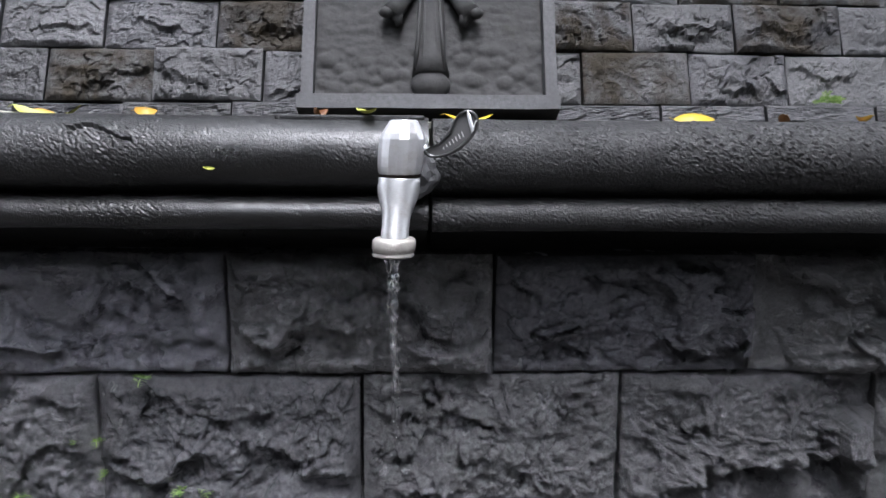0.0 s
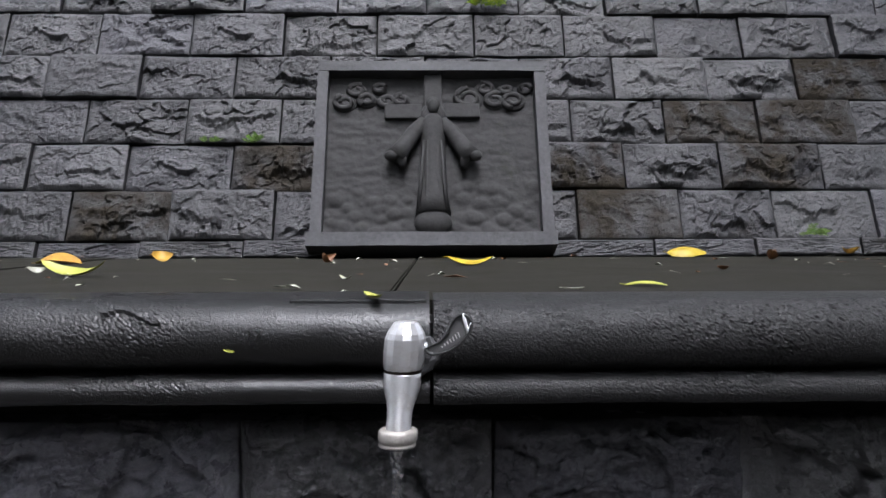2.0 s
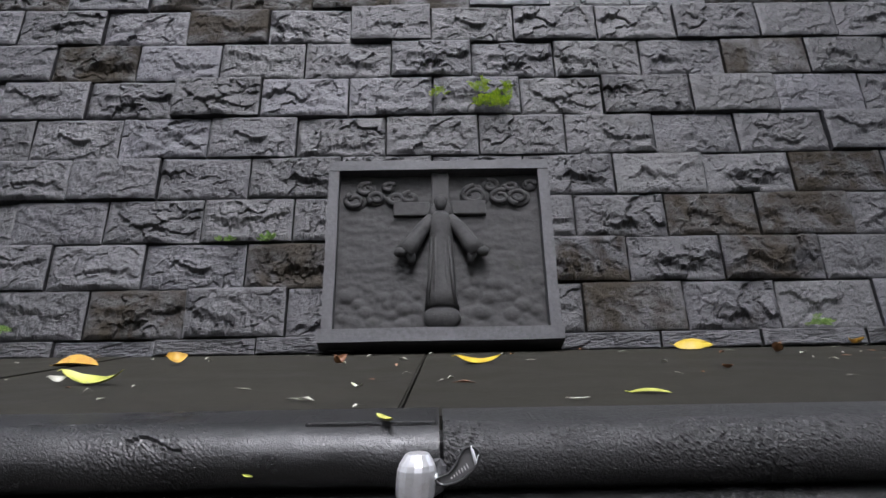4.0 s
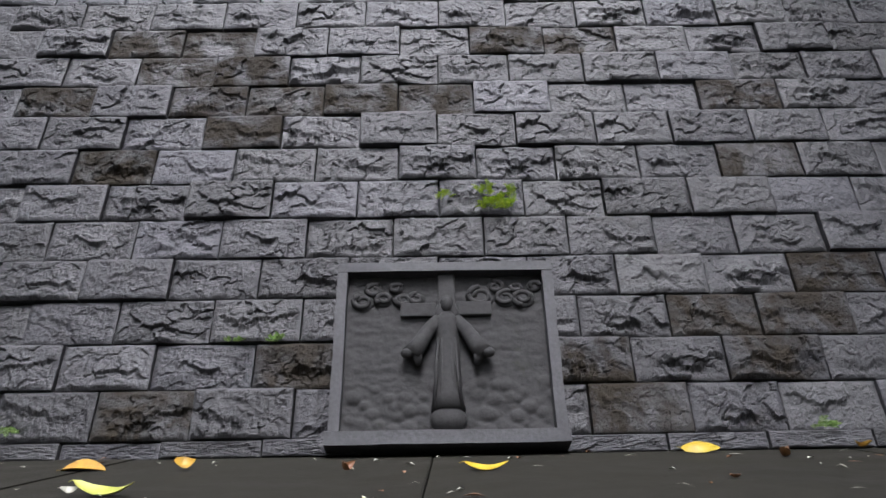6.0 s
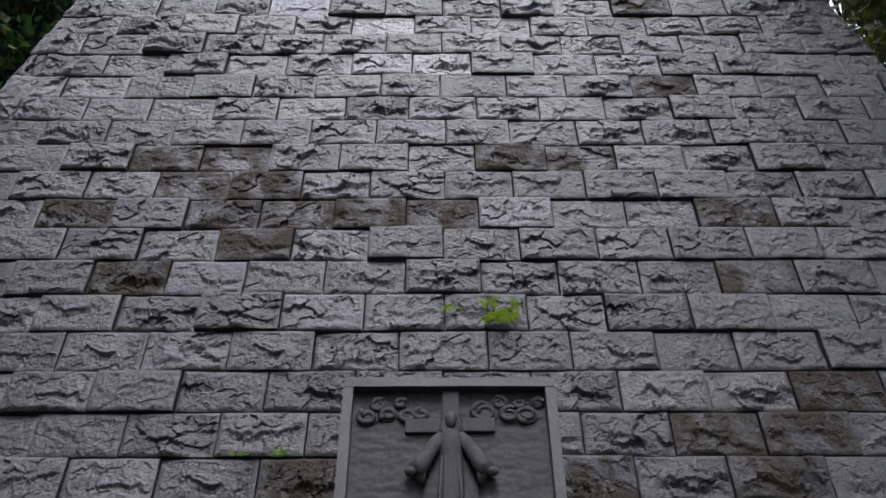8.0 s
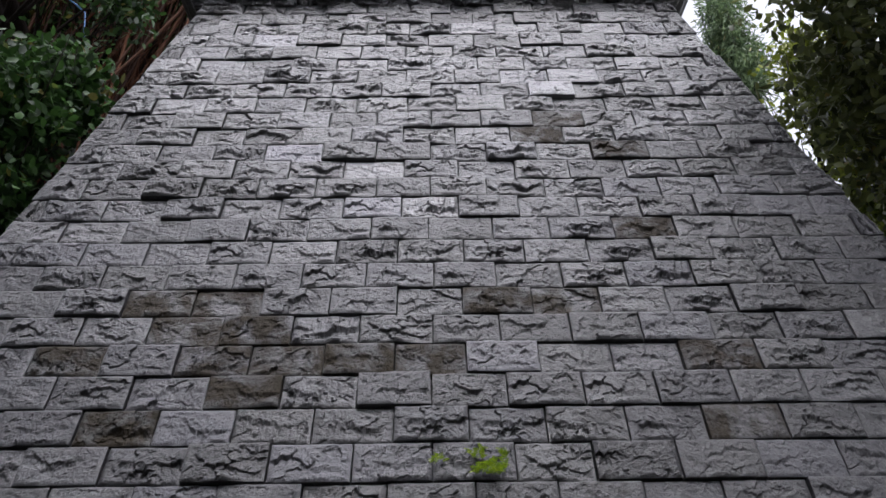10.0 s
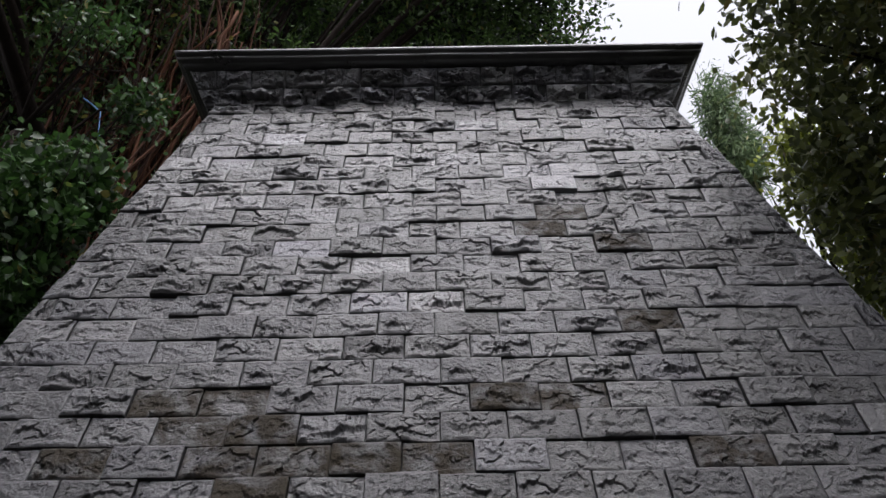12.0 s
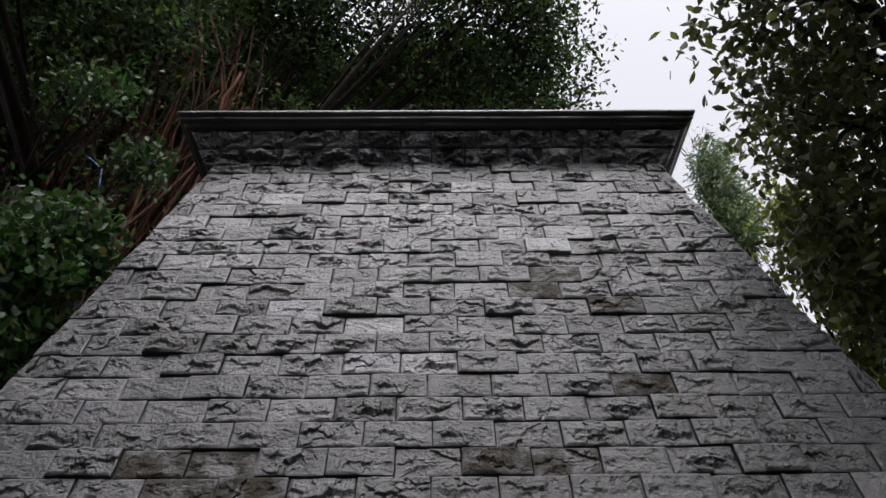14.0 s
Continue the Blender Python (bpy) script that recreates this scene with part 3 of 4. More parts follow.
turned("cap", FACETS, M_CHROME, "faceted dull chrome cap", segs=15, smooth=False)
turned("collar", [(0.0148, 0.8592), (0.0152, 0.858), (0.0150, 0.8565), (0.0146, 0.8562)], M_BARK, "rusty joint ring")
SPOUT = [(0.000, 0.8575, 0.0146), (0.000, 0.854, 0.0153), (-0.001, 0.849, 0.0154), (-0.003, 0.844, 0.0148), (-0.0055, 0.839, 0.0132), (-0.008, 0.834, 0.0115), (-0.010, 0.829, 0.0103), (-0.012, 0.823, 0.0098), (-0.0138, 0.817, 0.0100), (-0.0145, 0.812, 0.0106), (-0.0145, 0.808, 0.0108)]
v, f = tube([(TX + 0.075 * (z - 0.85), TY + 0.0 + y, z) for y, z, r in SPOUT], [r for y, z, r in SPOUT], 36)
child("spout", mesh_of("spout", v, f, M_CHROME), tap)
turned("nozzle", [(0.0105, 0.8145), (0.0140, 0.8140), (0.0153, 0.8126), (0.0155, 0.8085), (0.0153, 0.8058), (0.0146, 0.8050), (0.0144, 0.8035), (0.0150, 0.8028), (0.0148, 0.8014), (0.0120, 0.8010), (0.0115, 0.805)], M_SCALE, "limescaled outlet ring", 0.0145)
v, f = tube([(TX, TY + 0.008, 0.848), (TX + 0.002, -0.12, 0.848), (TX + 0.004, -0.03, 0.848)], [0.0105, 0.0105, 0.0105], 20)
child("inlet_pipe", mesh_of("inlet_pipe", v, f, M_SCALE), tap)
v, f = tube([(TX + 0.0165, TY, 0.876), (TX + 0.0145 + 0.006, TY, 0.8765)], [0.0042, 0.0036], 14)
child("lever_hub", mesh_of("lever_hub", v, f, M_CHROME), tap)

# the looped black lever: a rim, a sunk smoky web, worn print and a modelled tip highlight
LEVER = [(-0.0185, 0.8755), (-0.0125, 0.8790), (-0.0075, 0.8815), (-0.0020, 0.8880), (0.0020, 0.8965), (0.0065, 0.9020), (0.0120, 0.9035), (0.0165, 0.9010), (0.0182, 0.8960), (0.0170, 0.8900), (0.0120, 0.8830), (0.0060, 0.8775), (-0.0010, 0.8735), (-0.0080, 0.8715), (-0.0150, 0.8715)]


def rounded_loop(pts, n=4):
    out = []
    m = len(pts)
    for i in range(m):
        p0, p1, p2, p3 = (Vector(pts[(i + k - 1) % m]) for k in range(4))
        for k in range(n):
            t = k / n
            out.append(0.5 * ((2 * p1) + (p2 - p0) * t + (2 * p0 - 5 * p1 + 4 * p2 - p3) * t * t + (3 * p1 - p0 - 3 * p2 + p3) * t**3))
    return out


loop = rounded_loop(LEVER)
mid = sum(loop, Vector((0, 0))) / len(loop)


def lever_y(x):
    return TY - 0.004 - 0.18 * (x + 0.02)


def rim_mesh():
    verts, faces, n = [], [], len(loop)
    for p in loop:
        o = (p - mid).normalized()
        for dr, dy in ((0.0007, -0.002), (0.0011, 0.0), (0.0007, 0.003), (-0.0016, 0.003), (-0.0020, 0.0), (-0.0016, -0.002)):
            q = p + o * dr
            verts.append((q.x, lever_y(q.x) + dy, q.y))
    for i in range(n):
        for k in range(6):
            faces.append((i * 6 + k, i * 6 + (k + 1) % 6, ((i + 1) % n) * 6 + (k + 1) % 6, ((i + 1) % n) * 6 + k))
    return mesh_of("lever_rim", verts, faces, M_PLASTIC)


lever = child("lever_rim", rim_mesh(), tap, "glossy black plastic lever loop")
bm = bmesh.new()
fr = [bm.verts.new((p.x, lever_y(p.x) - 0.0004, p.y)) for p in loop]
bk = [bm.verts.new((p.x, lever_y(p.x) + 0.0012, p.y)) for p in loop]
bm.faces.new(fr)
bm.faces.new(bk[::-1])
for i in range(len(fr)):
    bm.faces.new((fr[i], bk[i], bk[(i + 1) % len(fr)], fr[(i + 1) % len(fr)]))
web = part("lever_web", bm, M_WEB, lever, "sunk smoky grey web")
for k in range(7):
    x, z = -0.0052 + 0.0022 * k, 0.8775 + 0.00165 * k
    hgt = 0.0018 + 0.0022 * k / 6
    bm = box(bmesh.new(), (-0.0004, -0.0003, -hgt / 2), (0.0004, 0.0003, hgt / 2))
    bmesh.ops.transform(bm, matrix=pose(x, lever_y(x) - 0.0009, z, 0, -22, 0), verts=bm.verts)
    part("print_bar", bm, M_PRINT, lever)
# the tip's silver highlight, added as a sliver of chrome
v, f = tube([(0.0112, lever_y(0.0112) - 0.001, 0.9040), (0.0152, lever_y(0.0152) - 0.001, 0.8892), (0.0178, lever_y(0.0178) - 0.001, 0.8972)], [0.0012, 0.0018, 0.0012], 10)
child("lever_tip", mesh_of("lever_tip", v, f, M_CHROME), lever, "chrome sliver standing for the highlight on the tip")

# rough cement round the inlet
bm = bmesh.new()
bmesh.ops.create_icosphere(bm, subdivisions=3, radius=1.0, matrix=Matrix.Translation((-0.026, -0.052, 0.848)) @ Matrix.Diagonal((0.022, 0.012, 0.020, 1)))
roughen(roughen(bm, 0.004, 90.0), 0.002, 260.0)
tagged(new("cement_plug", bm_mesh("cement_plug", bm, M_FRAME)), "rough grey cement plug round the inlet pipe", "cement")

# falling water
drops = []
for turn, thick in ((0.0, 0.0021), (2.1, 0.0016), (4.2, 0.0013)):
    pts, rad = [], []
    for k in range(70):
        q = k / 69
        z = 0.800 - 0.100 * q
        a = turn + 9.0 * q + 0.6 * math.sin(30 * q)
        wide = 0.0030 * (1 - 0.65 * q) + 0.0009 * math.sin(17 * q + turn)
        pts.append((-0.0415 + 0.0028 * q + wide * math.cos(a), TY - 0.016 + wide * math.sin(a), z))
        rad.append(thick * (1.25 - 0.45 * q) * (1 + 0.28 * math.sin(41 * q + 3 * turn) + 0.15 * math.sin(97 * q)))
    drops.append(tube(pts, rad, 10))
for x, z, r, tall in ((-0.0385, 0.701, 0.0030, 1.9), (-0.0372, 0.694, 0.0017, 1.6), (-0.0405, 0.684, 0.0018, 4.6), (-0.0378, 0.680, 0.0021, 4.0), (-0.0390, 0.669, 0.0015, 3.6), (-0.0405, 0.661, 0.0011, 3.0), (-0.039, 0.58, 0.0024, 2.6), (-0.038, 0.50, 0.0026, 2.4), (-0.039, 0.41, 0.0026, 2.4)):
    drops.append(ellipsoid((x, TY - 0.016, z), (r, r, r * tall), 12, 8))
v, f = joined(drops)
stream = new("water_stream", mesh_of("water_stream", v, f, M_WATER))
tagged(stream, "thin clear stream of water falling from the tap", "water", kind="stuff")

# ---- fallen leaves on the ledge ----
def leaf_mesh(length, width, curl, cup, mat, seed, tip=1.0):
    """A curled blade along x with a cupped cross-section and a short stalk."""
    rng = np.random.default_rng(seed)
    n, m = 14, 7
    verts, faces = [], []
    jag = lattice(rng, n, 2, 5, 1, 2)[:, 0] * 0.08
    for layer in (0.0, 0.0008):
        for i in range(n):
            q = i / (n - 1)
            w = width * 0.5 * (math.sin(math.pi * min(1, q**0.8 * tip)) ** 0.75 + 0.02) * (1 + jag[i])
            x = (q - 0.5) * length
            lift = curl * (2 * q - 1) ** 2
            for j in range(m):
                p = 2 * j / (m - 1) - 1
                verts.append((x, p * w, lift + cup * p * p * w / (width * 0.5) - layer + 0.001))
    for i in range(n - 1):
        for j in range(m - 1):
            k = i * m + j
            faces.append((k, k + m, k + m + 1, k + 1))
            k += n * m
            faces.append((k, k + 1, k + m + 1, k + m))
    v, f = tube([(-0.5 * length, 0, curl + 0.001), (-0.6 * length, 0.02 * length, curl * 0.8 + 0.001)], [0.0009, 0.0006], 5)
    verts, faces = joined([(verts, faces), (v, f)])
    return mesh_of("fallen_leaf", verts, faces, mat)


def fallen(x, y, turn, length, width, curl, cup, mat, label, seed, tilt=0.0, z=0.888):
    ob = new("fallen_leaf", leaf_mesh(length, width, curl, cup, mat, seed))
    ob.matrix_world = pose(x, y, z + 0.001, tilt, 0, turn)
    return tagged(ob, label, "leaf", "fallen leaves on the ledge")


fallen(0.080, 0.93, 2, 0.104, 0.044, 0.018, 0.004, M_YELLOW, "bright yellow fallen leaf with upturned ends", 1, 10)
fallen(0.705, 1.31, -2, 0.110, 0.062, -0.014, -0.012, M_YELLOW, "bright yellow domed leaf by the wall", 2, 24, 0.912)
fallen(-0.905, 1.07, -4, 0.115, 0.066, -0.006, 0.012, M_ORANGE, "orange and brown crumpled fallen leaf", 3, 14, 0.891)
fallen(-0.640, 0.575, -14, 0.130, 0.034, 0.026, 0.006, M_LIME, "yellow-green curled narrow leaf", 4, 16)
fallen(-0.650, 1.05, 25, 0.050, 0.040, 0.014, 0.008, M_ORANGE, "small curled ochre leaf", 5, 35, 0.897)
fallen(-0.240, 0.88, 70, 0.050, 0.024, 0.022, 0.01, M_BROWN, "shrivelled brown leaf standing on edge", 6, 40, 0.897)
fallen(0.298, 0.295, -18, 0.062, 0.021, -0.006, -0.003, M_LIME, "pale lime green narrow leaf", 7, 0, 0.893)
fallen(0.860, 1.14, 60, 0.055, 0.028, 0.026, 0.012, M_BROWN, "upright curled brown leaf", 8, 20)
fallen(0.560, 0.68, 20, 0.025, 0.020, 0.006, 0.006, M_BROWN, "small brown seed leaf", 9)
fallen(-0.710, 0.58, 30, 0.032, 0.018, 0.010, 0.004, M_PALE, "small curled white fallen petal", 10, 30, 0.893)
fallen(1.150, 1.30, 120, 0.048, 0.02, 0.02, 0.008, M_ORANGE, "small ochre curled leaf by the wall", 11, 30, 0.897)
fallen(0.180, 0.225, 12, 0.034, 0.008, 0.002, 0.001, M_PALE, "thin pale leaf sliver", 12)
fallen(-0.147, 0.434, -40, 0.026, 0.010, 0.006, 0.001, M_PALE, "thin pale leaf sliver", 15)
fallen(-0.071, -0.030, -62, 0.042, 0.010, 0.004, 0.002, M_LIME, "yellow sliver of leaf on the coping edge", 13, 0, 0.9005)
fallen(-0.206, -0.0590, -35, 0.014, 0.0028, 0.001, 0.0005, M_LIME, "tiny lime sliver stuck to the coping", 14, 70, 0.852)
rng = np.random.default_rng(77)
bits = []
for k in range(95):
    x, y = rng.uniform(-1.5, 1.5), 1.42 - 1.25 * rng.random() ** 1.6
    ln, wd, a = rng.uniform(0.005, 0.022), rng.uniform(0.002, 0.008), rng.uniform(0, math.pi)
    c, s = math.cos(a), math.sin(a)
    lift = rng.uniform(0.001, 0.006)
    bits.append(([(x - ln * c, y - ln * s, 0.8892), (x + wd * s, y - wd * c, 0.8894 + lift), (x + ln * c, y + ln * s, 0.8896), (x - wd * s, y + wd * c, 0.8894 + lift)], [(0, 1, 2, 3)]))
for name, mat, lab in (("leaf_litter", M_PALE, "pale specks of leaf litter on the ledge"), ("seed_litter", M_BROWN, "brown specks of leaf litter on the ledge")):
    v, f = joined(bits[:65] if mat is M_PALE else bits[65:])
    tagged(new(name, mesh_of(name, v, f, mat, False)), lab, "leaf litter", kind="stuff")


# ---- small plants rooted in the joints ----
def blades(rng, count, spread, length, width, hang=0.0):
    """Fern-like sprays of small leaflets along bent stalks, in a local frame with -y out of the wall."""
    pieces = []
    for _ in range(count):
        base = np.array([rng.uniform(-spread[0], spread[0]), 0.0, rng.uniform(-spread[1], spread[1])])
        d = np.array([rng.uniform(-0.8, 0.8), -rng.uniform(0.5, 1.0), rng.uniform(0.1, 1.0) - hang])
        d /= np.linalg.norm(d)
        ln = length * rng.uniform(0.5, 1.2)
        pts = [base + d * ln * q + np.array([0, 0, -0.5 * ln * q * q]) for q in np.linspace(0, 1, 7)]
        pieces.append(tube([tuple(p) for p in pts], [width * 0.09] * 7, 4))
        for q in range(1, 7):
            for sg in (-1, 1):
                t = np.cross(d, (0, 0, 1.0)) * sg + d * 0.6 + rng.uniform(-0.3, 0.3, 3)
                t /= np.linalg.norm(t)
                up = np.cross(t, d)
                w, l = width * 0.45, width * rng.uniform(1.2, 2.0) * (1.1 - 0.1 * q)
                p = pts[q]
                pieces.append(([tuple(p), tuple(p + t * l * 0.5 + up * 0 + d * w * 0.6), tuple(p + t * l), tuple(p + t * l * 0.5 - d * w * 0.6)], [(0, 1, 2, 3)]))
    return joined(pieces)


def plant(name, place, m, count, spread, length, width, mat, label, seed, hang=0.0):
    v, f = blades(np.random.default_rng(seed), count, spread, length, width, hang)
    ob = new(name, mesh_of(name, v, f, mat, False))
    ob.matrix_world = Matrix.Translation(place) @ m
    return tagged(ob, label, "plant", kind="")


tilted = pose(0, 0, 0, -22, 0, 0)
plant("wall_fern", on_wall(0.19, 0.855, 0.02), tilted, 46, (0.052, 0.020), 0.055, 0.008, M_FERN, "bright yellow-green fern tuft rooted in the wall", 1)
plant("wall_fern", on_wall(0.145, 0.915, 0.02), tilted, 16, (0.024, 0.016), 0.05, 0.007, M_FERN, "feathery yellow-green fern spray on the wall", 22)
plant("wall_fern", on_wall(0.235, 0.915, 0.02), tilted, 9, (0.014, 0.016), 0.045, 0.006, M_FERN, "feathery yellow-green fern spray on the wall", 23)
plant("wall_fern", on_wall(0.005, 0.89, 0.02), tilted, 12, (0.03, 0.018), 0.04, 0.006, M_FERN, "small yellow-green fern tuft on the wall", 2)
plant("wall_sprout", on_wall(-0.535, 0.345, 0.03), tilted, 6, (0.016, 0.010), 0.022, 0.015, M_SPROUT, "small light green sprout in a wall joint", 3)
plant("wall_sprout", on_wall(-0.66, 0.343, 0.03), tilted, 4, (0.022, 0.006), 0.016, 0.012, M_SPROUT, "small light green sprout in a wall joint", 4)
plant("wall_sprout", on_wall(1.10, 0.045, 0.02), tilted, 14, (0.03, 0.006), 0.05, 0.010, M_SPROUT, "grassy green tuft at the wall's foot", 5)
plant("wall_sprout", on_wall(-1.28, 0.06, 0.02), tilted, 10, (0.03, 0.006), 0.04, 0.010, M_SPROUT, "grassy green tuft at the wall's foot", 15)
upright = pose(0, 0, 0)
for x, z, n, sp, ln, w, sd in ((-0.311, 0.630, 5, 0.011, 0.012, 0.0055, 6), (-0.36, 0.562, 3, 0.006, 0.011, 0.005, 7), (-0.382, 0.557, 2, 0.003, 0.008, 0.004, 8), (-0.46, 0.496, 9, 0.03, 0.013, 0.005, 9), (-0.264, 0.503, 6, 0.018, 0.013, 0.005, 10), (-0.355, 0.528, 4, 0.004, 0.010, 0.004, 11), (-0.32, 0.487, 7, 0.02, 0.010, 0.005, 12)):
    plant("joint_sprout", (x, 0.030, z), upright, n, (sp, 0.003), ln, w, M_SPROUT, "tiny bright green clover-like sprout in a joint", sd)

# ---- cornice: two flaring courses of rough stone under a moulded crown ----
cornice = thing("cornice", "dark stone cornice flaring over the leaning wall", "cornice")
TOP = on_wall(0, WALL_TOP, -0.01)
BX0, BX1, BY0, BY1 = CENTRE - 1.745, CENTRE + 1.735, TOP.y, 4.75
RISE = 0.94  # the cornice is a little lower than its drawn profile


def ring(profile, name, mat, label="", n=40):
    """Sweeps an (outset, z) profile round the top of the monument with mitred corners."""
    verts, faces = [], []
    m = len(profile)
    path = []
    for (ax, ay), (bx, by) in (((0, 0), (1, 0)), ((1, 0), (1, 1)), ((1, 1), (0, 1)), ((0, 1), (0, 0))):
        path += [(ax + (bx - ax) * k / n, ay + (by - ay) * k / n) for k in range(n)]
    for px, py in path:
        for o, z in profile:
            wob = noise.noise(Vector((px * 14 + o * 9, py * 9, z * 30))) * 0.004
            verts.append((BX0 - o - wob + (BX1 - BX0 + 2 * o + 2 * wob) * px, BY0 - o + (BY1 - BY0 + 2 * o) * py + wob, z + wob))
    k = len(path)
    for i in range(k):
        for j in range(m):
            faces.append((i * m + j, ((i + 1) % k) * m + j, ((i + 1) % k) * m + (j + 1) % m, i * m + (j + 1) % m))
    return child(name, mesh_of(name, verts, faces, mat), cornice, label)


Z0 = TOP.z
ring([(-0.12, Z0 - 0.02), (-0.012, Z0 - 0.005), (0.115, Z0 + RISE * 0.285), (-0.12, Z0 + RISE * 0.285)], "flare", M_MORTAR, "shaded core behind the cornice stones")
ring([(-0.1, Z0 + RISE * 0.275), (0.150, Z0 + RISE * 0.275), (0.168, Z0 + RISE * 0.287), (0.170, Z0 + RISE * 0.300), (0.176, Z0 + RISE * 0.306), (0.196, Z0 + RISE * 0.312), (0.206, Z0 + RISE * 0.325), (0.204, Z0 + RISE * 0.338), (0.194, Z0 + RISE * 0.346), (0.205, Z0 + RISE * 0.352), (0.222, Z0 + RISE * 0.364), (0.226, Z0 + RISE * 0.382), (0.219, Z0 + RISE * 0.398), (0.195, Z0 + RISE * 0.404), (-0.1, Z0 + RISE * 0.404)], "crown_moulding", M_COPING, "wet black moulding of stacked rolls", 90)
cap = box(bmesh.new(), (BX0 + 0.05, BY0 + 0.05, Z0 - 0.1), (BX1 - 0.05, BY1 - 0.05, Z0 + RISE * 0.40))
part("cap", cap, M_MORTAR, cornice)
rng = np.random.default_rng(21)
flare_pose = Matrix.Translation((0, TOP.y + 0.012, Z0 - 0.004)) @ pose(0, 0, 0, math.degrees(math.atan2(0.127, 0.29)), 0, 0)
for row in range(2):
    b0, b1 = 0.003 + row * 0.146, 0.143 + row * 0.146
    lim = 0.42 * 0.5 * (b0 + b1)
    x = BX0 - lim
    end = BX1 + lim
    x += rng.uniform(-0.16, 0.0) * (row == 1)
    while x < end - 0.08:
        w = rng.uniform(0.24, 0.33)
        l, r = max(x, BX0 - lim), min(x + w, end)
        if end - r < 0.1:
            r = end
        sl = (-0.067 if l <= BX0 - lim + 1e-6 else 0.0, 0.067 if r >= end - 1e-6 else 0.0)
        v, f = stone(rng, l + 0.003, r - 0.003, b0, b1, 25, 15, 0.055, 0.026, 0.8, sl, 0.05)
        child("stone", split_mesh("stone", [flare_pose @ Vector(p) for p in v], f, M_CROWN, 25, 15), cornice)
        x = r if r < end else end

# ---- trees ----
def leaves(rng, centres, spread, per, length, width, droop=0.3):
    """Arrays of folded leaf blades clustered round the given centres."""
    c = np.repeat(np.asarray(centres, float), per, axis=0)
    n = len(c)
    p = c + rng.normal(0, 1, (n, 3)) * np.asarray(spread)
    d = rng.normal(0, 1, (n, 3))
    d[:, 2] -= droop
    d /= np.linalg.norm(d, axis=1)[:, None]
    s = np.cross(d, rng.normal(0, 1, (n, 3)))
    s /= np.linalg.norm(s, axis=1)[:, None]
    u = np.cross(s, d)
    ln = length * rng.uniform(0.6, 1.2, n)[:, None]
    w = width * rng.uniform(0.7, 1.2, n)[:, None]
    vs = np.stack([p, p + d * ln * 0.35 + s * w * 0.5 + u * w * 0.12, p + d * ln * 0.7 + s * w * 0.4 + u * w * 0.12, p + d * ln, p + d * ln * 0.7 - s * w * 0.4 + u * w * 0.12, p + d * ln * 0.35 - s * w * 0.5 + u * w * 0.12], axis=1)
    k = np.arange(n)[:, None] * 6
    q = np.concatenate([k + np.array([0, 1, 2, 3]), k + np.array([0, 3, 4, 5])], axis=0)
    return vs.reshape(-1, 3), q


def quad_mesh(name, verts, quads, mat):
    me = bpy.data.meshes.new(name)
    me.vertices.add(len(verts))
    me.vertices.foreach_set("co", np.ascontiguousarray(verts, dtype=np.float32).ravel())
    me.loops.add(len(quads) * 4)
    me.loops.foreach_set("vertex_index", np.ascontiguousarray(quads, dtype=np.int32).ravel())
    me.polygons.add(len(quads))
    me.polygons.foreach_set("loop_start", np.arange(len(quads), dtype=np.int32) * 4)
    me.polygons.foreach_set("loop_total", np.full(len(quads), 4, dtype=np.int32))
    me.materials.append(mat)
    me.update(calc_edges=True)
    return me


def cloud(rng, blobs, count):
    """Clump centres scattered in ellipsoids (x, y, z, rx, ry, rz), denser near their skins."""
    vol = np.array([b[3] * b[4] * b[5] for b in blobs]) ** 0.8
    out = []
    for b in rng.choice(len(blobs), count, p=vol / vol.sum()):
        x, y, z, rx, ry, rz = blobs[b]
        d = rng.normal(0, 1, 3)
        d /= np.linalg.norm(d)
        out.append(np.array([x, y, z]) + d * rng.random() ** 0.45 * np.array([rx, ry, rz]))
    return np.array(out)


